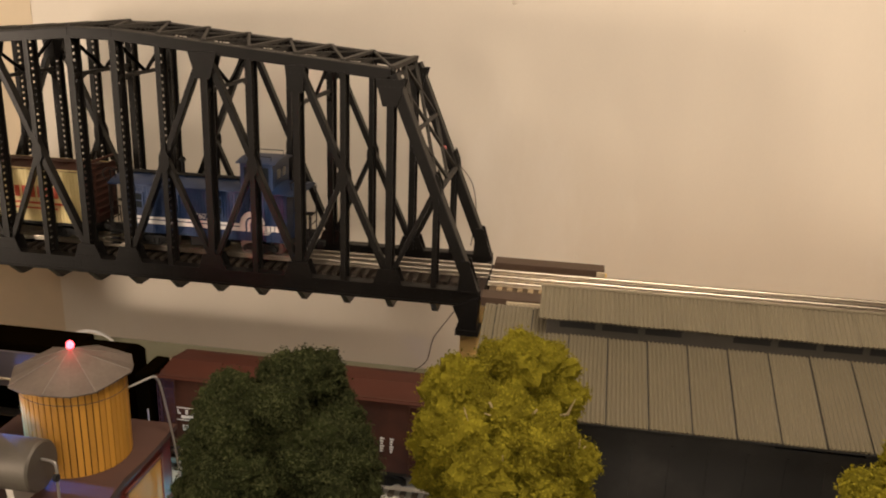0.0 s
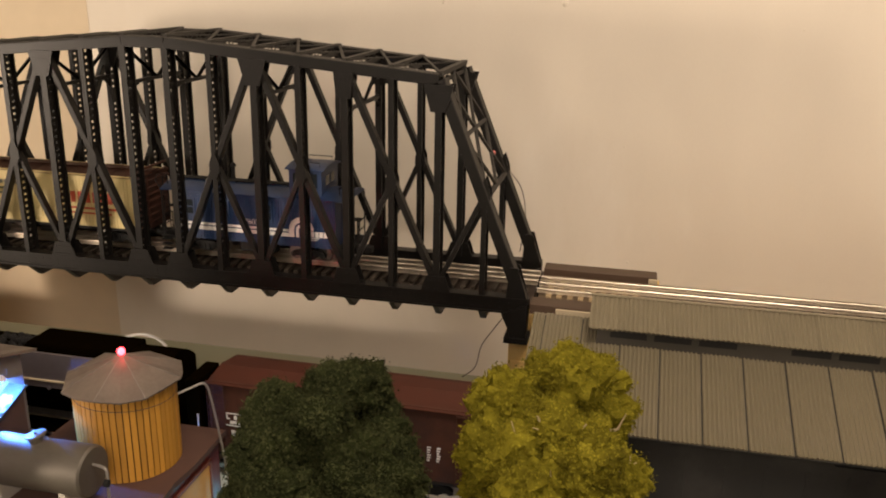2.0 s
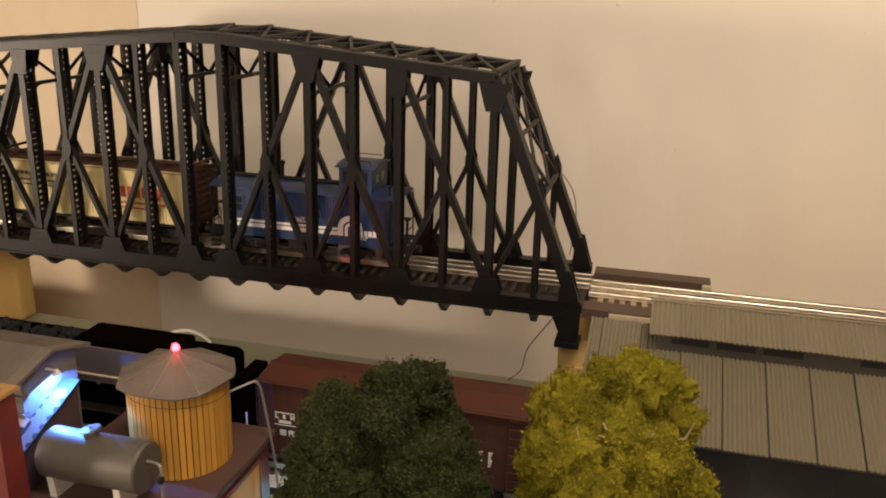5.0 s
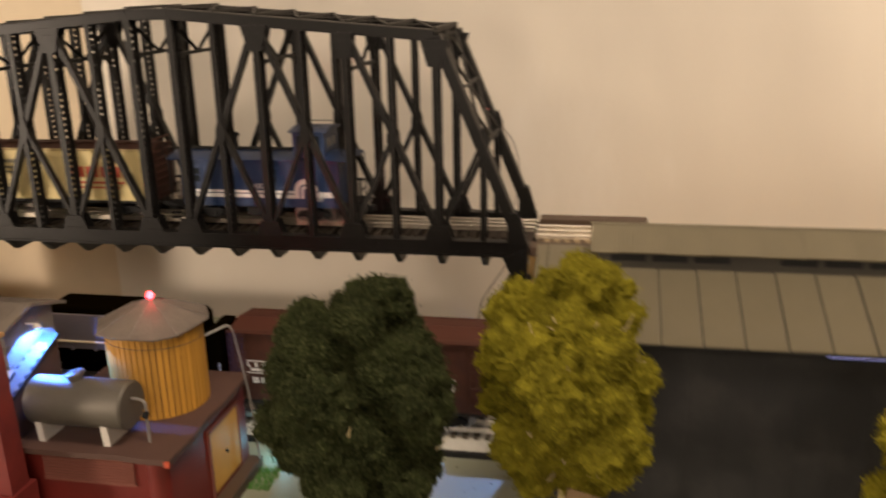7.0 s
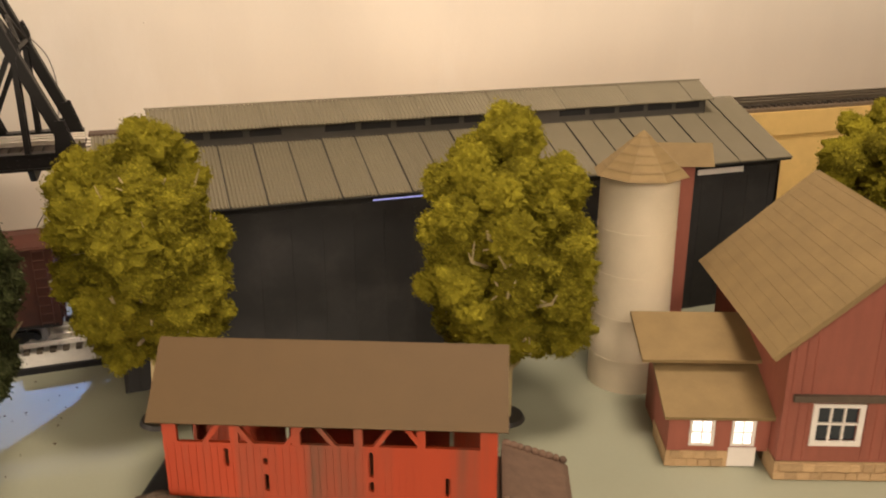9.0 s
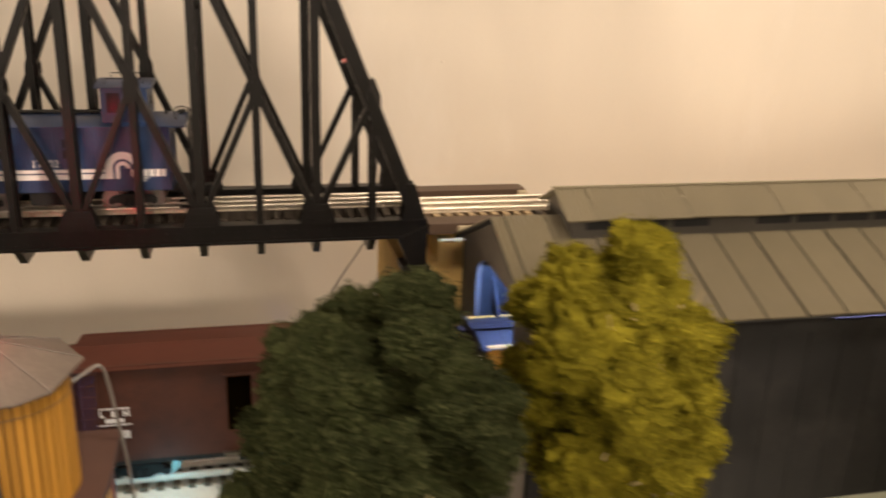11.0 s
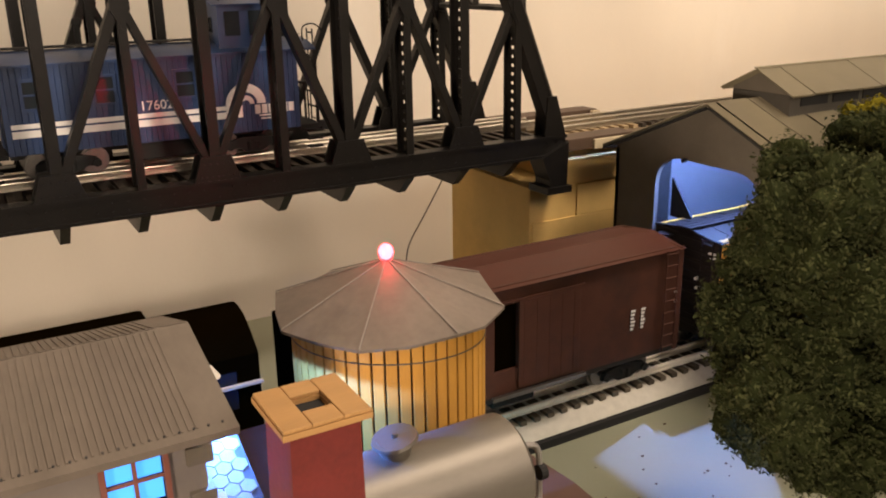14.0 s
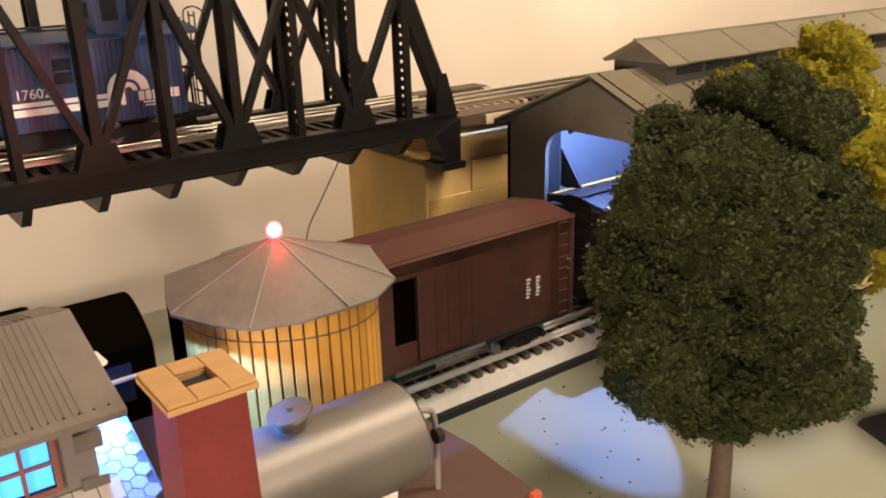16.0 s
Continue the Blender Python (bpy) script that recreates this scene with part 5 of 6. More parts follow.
for x0, x1 in ((0.2640, 0.3285),):
    wpart("light_strip", span(B(), (x0, SYN + 0.0110, 0.1520), (x1, SYN + 0.0130, 0.1568)), M["glowstrip"], shed, "violet-white glowing light strip under the eave")
wpart("eave_board", span(B(), (0.620, SYN - 0.0012, 0.1540), (0.678, SYN - 0.0002, 0.1600)), M["trim"], wall, "pale board under the eave")
# clerestory
MX0, MX1 = 0.078, 0.678
mon = wpart("clerestory", span(B(), (MX0, RY - 0.027, roof_z(RY - 0.027) - 0.002), (MX1, RY + 0.027, 0.2205)), M["clere"], shed, "raised grey clerestory along the ridge")
for x in (MX0, MX1 - 0.002):
    wpart("clerestory_gable", prism(B(), [(x, RY - 0.0268, 0.2208), (x, RY + 0.0268, 0.2208), (x, RY + 0.0268, 0.2235), (x, RY, 0.2372), (x, RY - 0.0268, 0.2235)], (0.002, 0, 0)), M["shed_end"], mon)
for i in range(16):
    x = 0.0895 + i * 0.0366
    if i % 7 != 3:
        # black bars on the solid wall paint the shade inside the vent slots
        wpart("vent_slot", span(B(), (x, RY - 0.0278, 0.2120), (x + 0.0305, RY - 0.0262, 0.2198)), M["foam"], mon)

# ---- water tower on the red building ----
TX, TY, TZ = -0.309, -0.2715, 0.0985
tower = thing("water_tower", "yellow stave water tank with a grey faceted card roof", "water tower", (TX, TY, TZ))
wpart("drum", rod(B(), (TX, TY, TZ), (TX, TY, 0.176), 0.0405, n=48), M["gap"], tower, "", True)
bm = B()
apex = bm.verts.new((TX, TY, 0.1962))
low = bm.verts.new((TX, TY, 0.1925))
rim = []
for i in range(16):
    a, sag = radians(6 + 22.5 * i), i % 2
    r = 0.0505 if not sag else 0.0505 * math.cos(radians(22.5)) + 0.0012 * (i % 3)
    rim.append(bm.verts.new((TX + r * math.cos(a), TY + r * math.sin(a), 0.1772 + (0.0014 if i % 6 == 0 else -0.0008) + (-0.0012 if sag and i % 4 == 1 else 0.0006 * sag))))
rim2 = [bm.verts.new(v.co - Vector((0, 0, 0.0012))) for v in rim]
for i in range(16):
    j = (i + 1) % 16
    bm.faces.new((apex, rim[i], rim[j])), bm.faces.new((low, rim2[j], rim2[i])), bm.faces.new((rim[i], rim2[i], rim2[j], rim[j]))
bmesh.ops.recalc_face_normals(bm, faces=bm.faces[:])
troof = wpart("roof", bm, M["towercard"], tower, "grey eight-sided card roof with pale folds")
bm = B()
for i in range(8):
    a = radians(6 + 45 * i)
    bar(bm, (TX, TY, 0.1965), (TX + 0.0503 * math.cos(a), TY + 0.0503 * math.sin(a), 0.1778 + (0.0014 if i % 3 == 0 else -0.0008)), 0.0006, 0.0004, (0, 0, 1))
wpart("fold", bm, M["fold"], troof, "pale worn fold lines")
tube("hoop", [Vector((0.0421 * math.cos(i * math.tau / 40), 0.0421 * math.sin(i * math.tau / 40), 0.0655 - 0.003 * math.sin(i * math.tau / 40 + 1.0))) for i in range(41)], 0.00035, M["wire"], tower, "thin sagging wire hoop")
tube("spout", [Vector(p) - origin(tower) for p in bend([(-0.276, -0.250, 0.152), (-0.266, -0.241, 0.1555), (-0.2585, -0.2335, 0.1575), (-0.2558, -0.2310, 0.1545), (-0.2540, -0.2290, 0.146), (-0.2500, -0.2255, 0.110), (-0.2465, -0.2225, 0.070), (-0.2440, -0.2200, 0.012)])], 0.0011, M["pipe"], tower, "bent grey pipe beside the tank")
lens = wpart("beacon", ball(B(), (TX, TY, 0.1990), 0.0034, 1, 1, 1.2), M["redglass"], tower, "lit red beacon bulb", True)
wpart("filament", ball(B(), (TX, TY, 0.1993), 0.0022, 1, 1, 1.2), M["core"], lens, "white-hot centre", True)

# ---- red building ----
RX0, RX1, RYN, RYF = -0.4010, -0.258, -0.3610, -0.213
red = thing("red_building", "glossy red model workshop with a flat brown roof", "building", ((RX0 + RX1) / 2, (RYN + RYF) / 2, 0))
door_hole = [(RX1, -0.2925, 0.014), (RX1, -0.2320, 0.014), (RX1, -0.2320, 0.078), (RX1, -0.2925, 0.078)]
wpart("front_wall", span(B(), (RX0, RYN, 0), (RX1 - 0.004, RYN + 0.004, 0.093)), M["brick"], red)
wpart("back_wall", span(B(), (RX0, RYF - 0.004, 0), (RX1 - 0.004, RYF, 0.093)), M["brick"], red)
side = wpart("side_wall", ring_wall(B(), [(RX1, RYN, 0), (RX1, RYF, 0), (RX1, RYF, 0.093), (RX1, RYN, 0.093)], [door_hole], (-0.004, 0, 0)), M["brick"], red)
d = wpart("door", span(B(), (RX1 - 0.003, -0.2920, 0.0145), (RX1 + 0.0005, -0.2325, 0.0775), 0.0006), M["door"], red, "yellow painted door")
bm = B()
for y0, y1, z0, z1 in ((-0.2945, -0.2915, 0.0125, 0.080), (-0.233, -0.230, 0.0125, 0.080), (-0.2945, -0.230, 0.0770, 0.080)):
    span(bm, (RX1 - 0.001, y0, z0), (RX1 + 0.0018, y1, z1))
wpart("door_frame", bm, M["windowred"], d)
wpart("door_knob", ball(B(), (RX1 + 0.0016, -0.262, 0.044), 0.0016), M["matte"], d)
bm = B()
for i in range(9):
    box(bm, (-0.330, RYN - 0.0012, 0.0690 + i * 0.0026), (0.082, 0.0028, 0.0012), Matrix.Rotation(radians(28), 3, "X"))
span(bm, (-0.372, RYN - 0.0022, 0.066), (-0.288, RYN - 0.0002, 0.0675)), span(bm, (-0.372, RYN - 0.0022, 0.0915), (-0.288, RYN - 0.0002, 0.093))
wpart("louvre", bm, M["windowred"], red, "horizontal louvre slats")
bm = B()
rod(bm, (-0.268, RYN + 0.002, 0.0), (-0.268, RYN + 0.002, 0.093), 0.010, n=20)
wpart("corner_pilaster", bm, M["brick"], red, "", True)
bm = B()
out = [(-0.4010, -0.3700, 0.0935), (-0.330, -0.3705, 0.0935), (-0.300, -0.3690, 0.0935), (-0.276, -0.3720, 0.0935), (-0.252, -0.3720, 0.0935), (-0.2500, -0.330, 0.0935), (-0.2530, -0.300, 0.0935), (-0.2505, -0.270, 0.0935), (-0.2520, -0.2085, 0.0935), (-0.4010, -0.2085, 0.0935)]
prism(bm, out, (0, 0, 0.0050))
wpart("roof", bm, M["roofbrown"], red, "brown flat roof with a ragged edge")
wpart("roof_edge_mark", span(B(), (-0.2545, -0.375, 0.0940), (-0.2500, -0.3722, 0.0982)), M["redink"], red)
plat = thing("loading_platform", "dark brown plank platform at the foot of the red building", "platform", (-0.3, -0.3, 0))
wpart("top_board", span(B(), (-0.43, -0.400, 0.0), (-0.2435, -0.3615, 0.0115), 0.0008), M["riser"], plat)
wpart("side_board", span(B(), (-0.2575, -0.3612, 0.0), (-0.2435, -0.214, 0.0115), 0.0008), M["riser"], plat)
for i, x in enumerate((-0.368, -0.343, -0.316, -0.291)):
    bar_t = thing("barrel", "small dark red shiny barrel on the platform", "barrel", (x, -0.3785, 0.0115), group="barrels by the red building")
    bm = B()
    for z0, z1, ra, rb in ((0, 0.008, 0.0085, 0.0102), (0.008, 0.017, 0.0102, 0.0102), (0.017, 0.025, 0.0102, 0.0085)):
        rod(bm, (0, 0, z0), (0, 0, z1), ra, rb, n=18)
    part("body", bm, M["brick"], bar_t, "", True)
    for z in (0.006, 0.0185):
        part("hoop", rod(B(), (0, 0, z), (0, 0, z + 0.0012), 0.0104, n=18), M["matte"], bar_t)
turf = thing("turf_patch", "small bright green turf tuft beside the platform", "turf", (-0.232, -0.235, 0), kind="stuff")
bm = B()
rng = random.Random(9)
for i in range(500):
    x, y = rng.uniform(-0.012, 0.010), rng.uniform(-0.022, 0.016)
    p = Vector((x, y, 0))
    q = p + Vector((rng.uniform(-0.003, 0.003), rng.uniform(-0.003, 0.003), rng.uniform(0.003, 0.007)))
    w = Vector((rng.uniform(-1, 1), rng.uniform(-1, 1), 0)).normalized() * 0.0005
    bm.faces.new([bm.verts.new(v) for v in (p - w, p + w, q)])
part("blades", bm, M["grass"], turf)

# chimney
chim = thing("chimney", "red painted square chimney with a tan wooden cap", "chimney", (-0.3885, -0.386, 0))
chim.scale.z = 1.014
bm = B()
prism(bm, [(-0.0175, -0.0175, 0), (0.0150, -0.0175, 0), (0.0150, 0.0150, 0), (-0.0175, 0.0150, 0)], (0, 0, 0.07))
lowr = [(-0.0130, -0.0110), (0.0118, -0.0110), (0.0118, 0.0105), (-0.0130, 0.0105)]
highr = [(-0.0098, -0.0098), (0.0098, -0.0098), (0.0098, 0.0098), (-0.0098, 0.0098)]
a = [bm.verts.new((x, y, 0.07)) for x, y in lowr]
b = [bm.verts.new((x, y, 0.1972)) for x, y in highr]
for i in range(4):
    bm.faces.new((a[i], a[(i + 1) % 4], b[(i + 1) % 4], b[i]))
bm.faces.new(a[::-1]), bm.faces.new(b)
bmesh.ops.recalc_face_normals(bm, faces=bm.faces[:])
part("shaft", bm, M["chimney"], chim)
capr = part("cap", ring_wall(B(), [(-0.0125, -0.0125, 0.1975), (0.0125, -0.0125, 0.1975), (0.0125, 0.0125, 0.1975), (-0.0125, 0.0125, 0.1975)],
                             [[(-0.0042, -0.0042, 0.1975), (0.0042, -0.0042, 0.1975), (0.0042, 0.0042, 0.1975), (-0.0042, 0.0042, 0.1975)]], (0, 0, 0.0017)), M["cap"], chim, "tan wooden cap with a square hole")
bm = B()
for x0, y0, x1, y1 in ((-0.0122, -0.0122, -0.0045, 0.0122), (0.0045, -0.0122, 0.0122, 0.0122), (-0.0043, -0.0122, 0.0043, -0.0045), (-0.0043, 0.0045, 0.0043, 0.0122)):
    span(bm, (x0, y0, 0.1993), (x1, y1, 0.2004), 0.0003)
part("cap_board", bm, M["cap"], capr)
# black plate on the closed shaft stands in for the shade down the flue
part("flue", span(B(), (-0.0040, -0.0040, 0.1973), (0.0040, 0.0040, 0.1980)), M["foam"], capr, "black plate painting the shade in the flue")

# silver tank
tank = thing("storage_tank", "silver horizontal storage tank with a filler dome", "tank", (-0.345, -0.343, 0.0985))
KX0, KX1, KY, KZ, KR = -0.3805, -0.2965, -0.3430, 0.1300, 0.0205
bm = B()
rod(bm, (KX0, KY, KZ), (KX1, KY, KZ), KR, n=40)
for x, s in ((KX0, -1), (KX1, 1)):
    rod(bm, (x, KY, KZ), (x + s * 0.0016, KY, KZ), KR, KR * 0.93, n=40)
shell = wpart("shell", bm, M["tank"], tank, "", True)
bm = B()
rod(bm, (-0.343, KY, KZ + KR - 0.003), (-0.343, KY, KZ + KR + 0.0050), 0.0052, 0.0066, n=20)
rod(bm, (-0.343, KY, KZ + KR + 0.0050), (-0.3432, KY, KZ + KR + 0.0060), 0.0086, 0.0082, n=20)
rod(bm, (-0.343, KY, KZ + KR + 0.0058), (-0.343, KY, KZ + KR + 0.0076), 0.0012, n=10)
wpart("filler_dome", bm, M["tank"], shell, "", True)
bm = B()
for x in (-0.372, -0.313):
    prism(bm, [(x - 0.003, KY - 0.015, 0.0985), (x - 0.003, KY + 0.015, 0.0985), (x - 0.003, KY + 0.017, 0.1175), (x - 0.003, KY, 0.1100), (x - 0.003, KY - 0.017, 0.1175)], (0.006, 0, 0))
    wpart("saddle", bm, M["trim"], tank, "pale saddle support")
    bm = B()
bm.free()
pipe_pts = bend([(KX1 + 0.001, KY, KZ + 0.006), (KX1 + 0.010, KY - 0.001, KZ + 0.006), (KX1 + 0.0145, KY - 0.002, KZ + 0.003), (KX1 + 0.0150, KY - 0.003, KZ - 0.010), (KX1 + 0.0150, KY - 0.003, 0.0985)])
tube("outlet_pipe", [p - origin(tank) for p in pipe_pts], 0.0013, M["pipe"], tank)
bm = B()
rod(bm, (KX1 + 0.0135, KY - 0.004, KZ - 0.006), (KX1 + 0.0165, KY - 0.004, KZ - 0.006), 0.0032, n=12)
wpart("valve", bm, M["matte"], tank)

# ---- grey station ----
stn = thing("station_building", "grey model station with a worn grey card roof", "building", (-0.50, -0.29, 0))
GX0, GX1, GYN, GYF = -0.68, -0.4075, -0.3380, -0.2720
GE, GR, GRY = 0.1845, 0.1985, -0.3050
hole = [(-0.4375, GYN, 0.1565), (-0.4205, GYN, 0.1565), (-0.4205, GYN, 0.1735), (-0.4375, GYN, 0.1735)]
hole2 = [(x - 0.075, y, z) for x, y, z in hole]
wpart("front_wall", ring_wall(B(), [(GX0, GYN, 0), (GX1 - 0.003, GYN, 0), (GX1 - 0.003, GYN, 0.1865), (GX0, GYN, 0.1865)], [hole, hole2], (0, 0.003, 0)), M["station"], stn)
wpart("back_wall", span(B(), (GX0, GYF - 0.003, 0), (GX1 - 0.003, GYF, 0.1865)), M["station"], stn)
bm = B()
prism(bm, [(GX1, GYN, 0), (GX1, GYF, 0), (GX1, GYF, 0.1860), (GX1, GRY, 0.1965), (GX1, GYN, 0.1865)], (-0.003, 0, 0))
wpart("gable_wall", bm, M["station"], stn)
for x0 in (-0.4375, -0.5125):
    w = wpart("window", ring_wall(B(), [(x0 - 0.0018, GYN - 0.001, 0.1548), (x0 + 0.0188, GYN - 0.001, 0.1548), (x0 + 0.0188, GYN - 0.001, 0.1752), (x0 - 0.0018, GYN - 0.001, 0.1752)],
                                  [[(x0, GYN - 0.001, 0.1565), (x0 + 0.017, GYN - 0.001, 0.1565), (x0 + 0.017, GYN - 0.001, 0.1735), (x0, GYN - 0.001, 0.1735)]], (0, 0.0022, 0)), M["windowred"], stn, "red-brown window frame")
    bm = B()
    span(bm, (x0 + 0.0079, GYN - 0.0006, 0.1565), (x0 + 0.0091, GYN + 0.0008, 0.1735)), span(bm, (x0, GYN - 0.0004, 0.1644), (x0 + 0.017, GYN + 0.0006, 0.1656))
    wpart("glazing_bar", bm, M["windowred"], w)
    for i in range(2):
        for j in range(2):
            wpart("pane", span(B(), (x0 + 0.0003 + i * 0.0088, GYN + 0.0010, 0.1567 + j * 0.0087), (x0 + 0.0079 + i * 0.0088, GYN + 0.0014, 0.1646 + j * 0.0087)), M["glowblue"], w, "pane glowing bright blue")
bm = B()
for s, ye in ((-1, GYN - 0.0205), (1, GYF + 0.0130)):
    bar(bm, ((GX0 - 0.01 + GX1 + 0.0065) / 2, GRY, GR), ((GX0 - 0.01 + GX1 + 0.0065) / 2, ye, GE), 0.0028, GX1 - GX0 + 0.0165, (1, 0, 0))
roofp = wpart("roof", bm, M["card"], stn, "worn grey card roof")
bm = B()
for i in range(40):
    x = -0.405 - i * 0.0042
    rod(bm, (x, GYN - 0.0172, GE + 0.0015), (x, GYN - 0.0172, GE + 0.0028), 0.0004, n=6)
ribs = B()
for s, ye in ((-1, GYN - 0.0205), (1, GYF + 0.0130)):
    for i in range(118):
        x = GX1 - 0.0050 - i * 0.0022
        bar(ribs, (x, GRY + s * 0.001, GR + 0.00120), (x, ye - s * 0.0030, GE + 0.00145 + 0.003 * (GR - GE) / 0.05), 0.0006, 0.0006, (1, 0, 0))
wpart("roof_rib", ribs, M["card"], roofp)
wpart("nail_row", bm, M["grout"], roofp, "row of small dark nail holes")
for z in (0.108, 0.150, 0.166):
    wpart("corner_stone", span(B(), (GX1 - 0.006, GYN - 0.0022, z), (GX1 + 0.0022, GYN + 0.004, z + 0.0060)), M["shed_end"], stn)
bm = B()
rod(bm, (-0.4074, -0.309, 0.1822), (-0.3965, -0.309, 0.1826), 0.0008, n=8)
rod(bm, (-0.3965, -0.309, 0.1795), (-0.3965, -0.309, 0.1838), 0.0036, 0.0008, n=16)
lamp = wpart("gable_lamp", bm, M["trim"], stn, "small pale lamp shade on the gable")
wpart("bulb", ball(B(), (-0.3972, -0.309, 0.1788), 0.0016), M["glowlamp"], lamp, "glowing blue bulb")


def ledge_z(y):
    return 0.1655 + 0.40 * (y + 0.293)


wpart("ledge", prism(B(), [(-0.4073, -0.3985, ledge_z(-0.3985)), (-0.4073, -0.2900, ledge_z(-0.2900)), (-0.4073, -0.2900, ledge_z(-0.2900) - 0.0025), (-0.4073, -0.3985, ledge_z(-0.3985) - 0.0025)], (0.0170, 0, 0)), M["tilegrout"], stn, "tiled sloping ledge under the gable lamp")
wpart("ledge_wall", prism(B(), [(-0.4073, -0.3600, ledge_z(-0.3600) - 0.0026), (-0.4073, -0.2920, ledge_z(-0.2920) - 0.0026), (-0.4073, -0.2920, 0.0990), (-0.4073, -0.3600, 0.0990)], (0.0145, 0, 0)), M["roofbrown"], stn, "dark maroon wall under the ledge")
# lean-to roof below the windows
a, b = Vector((0, GYN - 0.0006, 0.150)), Vector((0, -0.408, 0.116))
lean = wpart("lean_to_roof", bar(B(), ((GX0 - 0.402) / 2, a.y, a.z), ((GX0 - 0.402) / 2, b.y, b.z), 0.003, -0.402 - GX0, (1, 0, 0)), M["grout"], stn, "pale shingled lean-to roof")
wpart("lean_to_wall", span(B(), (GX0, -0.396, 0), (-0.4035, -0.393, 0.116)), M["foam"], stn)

# ---- trees ----


def tree(name, label, place, height, crown, trunk_r, leaf, deep, limb, seed, twigs, group="", flat=(0, 1), taper=0.2, lean=(0, 0), leaves=60000, lumps=48, gaps=()):
    """A tapered trunk with limbs and a crown of many tufts with gaps between; crown: low z, widest radius; flat: squeezed along this bearing; taper: how much the head narrows; lean: how far it leans; gaps: where the foliage parts over bare forks."""
    rng = random.Random(seed)
    gen = np.random.default_rng(seed)
    t = thing(name, label, "tree", place, group=group)
    z0, rad = crown
    bm = B()
    pts = [(0, 0, 0), (0.002, 0.001, height * 0.25), (-0.002, 0, height * 0.5), (0.001, 0.002, height * 0.80)]
    for (p, q), (ra, rb) in zip(zip(pts, pts[1:]), ((trunk_r * 1.15, trunk_r * 0.9), (trunk_r * 0.9, trunk_r * 0.65), (trunk_r * 0.65, trunk_r * 0.25))):
        rod(bm, p, q, ra, rb, n=12)
    part("trunk", bm, limb, t, "", True)
    part("base", rod(B(), (0, 0, 0), (0, 0, 0.0035), 0.0185, 0.0165, n=24), M["base"], t, "round dark plastic base")
    axis = Vector((math.cos(radians(flat[0])), math.sin(radians(flat[0])), 0))
    middle = z0 + (height - z0) * 0.47

    def reach(d):
        """The outside of the crown in a direction, from its middle."""
        up = max(0.0, d.z)
        wide = rad * (1 - taper * up) * (1 + 0.16 * d.z * d.z)
        p = Vector((d.x * wide, d.y * wide, d.z * (height - middle if d.z > 0 else middle - z0)))
        return p - axis * axis.dot(p) * (1 - flat[1]) + Vector((lean[0] * up, lean[1] * up, 0))

    tufts = []
    for i in range(lumps):
        a, u = i * 2.399963 + rng.uniform(-0.25, 0.25), (i + 0.5) / lumps
        z = max(-1.0, min(1.0, 1 - 2 * u + rng.uniform(-0.04, 0.04)))
        d = Vector((math.cos(a) * math.sqrt(1 - z * z), math.sin(a) * math.sqrt(1 - z * z), z))
        p = reach(d)
        r = rad * rng.uniform(0.19, 0.36)
        tufts.append((p * ((rng.uniform(0.78, 1.04) if i % 3 else 1.03) - r / p.length), r))
    for i in range(lumps // 3):
        d = Vector((rng.gauss(0, 1), rng.gauss(0, 1), rng.gauss(0, 1))).normalized()
        tufts.append((reach(d) * rng.uniform(0.30, 0.56), rad * rng.uniform(0.22, 0.32)))
    gaps = [Vector(g).normalized() for g in gaps]
    outer = tufts[:lumps:2]
    tufts = [(c, r) for c, r in tufts if all((c - reach(g) * 0.85).length > r * 0.6 + rad * 0.15 for g in gaps)]
    for g in gaps if limb == M["twig"] else ():
        side, q = g.cross(Vector((0, 0, 1))).normalized(), Vector((0, 0, middle)) + reach(g) * 0.56
        root = Vector((0, 0, q.z - rad * 0.40))
        bm = rod(B(), root, q, trunk_r * 0.55, trunk_r * 0.42, n=8)
        for w, up in ((-0.26, 0.30), (0.20, 0.36)):
            tip = q + side * rad * w + Vector((0, 0, rad * up)) + g * rad * 0.12
            rod(bm, q, tip, trunk_r * 0.36, trunk_r * 0.12, n=6)
            rod(bm, q.lerp(tip, 0.6), q.lerp(tip, 0.6) + (side * w + g * 0.2) * rad * 0.6, trunk_r * 0.15, trunk_r * 0.06, n=6)
        part("bare_fork", bm, limb, t, "bare forked branch between the foliage")
    bm = B()
    for c, r in outer:
        q = c + Vector((0, 0, middle))
        rod(bm, (0, 0, min(height * 0.75, max(z0 * 0.9, q.z - q.xy.length * 0.8))), q, trunk_r * 0.34, trunk_r * 0.14, n=6)
    part("limb", bm, limb, t)
    bm = B()
    bmesh.ops.create_icosphere(bm, subdivisions=4, radius=1)
    dirs = [v.co.copy() for v in bm.verts]
    tri = np.array([[v.index for v in f.verts] for f in bm.faces])
    bm.free()
    cores, faces = [], []
    for i, (c, r) in enumerate(tufts):
        squash = Vector((rng.uniform(0.85, 1.15), rng.uniform(0.85, 1.15), rng.uniform(0.75, 1.05)))
        own = []
        for d in dirs:
            q = c + d * r + Vector((seed * 1.7, seed * 0.9, 0))
            own.append(c + d * squash * (r * (0.70 + 0.55 * abs(noise.noise(q * 62)) + 0.42 * abs(noise.noise(q * 135)) + 0.16 * noise.noise(q * 330))))
        faces.append(tri + i * len(dirs))
        cores.append(np.array(own))
    core, tris = np.concatenate(cores) + np.array((0, 0, middle)), np.concatenate(faces)
    a, b, c = core[tris[:, 0]], core[tris[:, 1]], core[tris[:, 2]]
    flat_n = np.cross(b - a, c - a)
    area = np.linalg.norm(flat_n, axis=1)
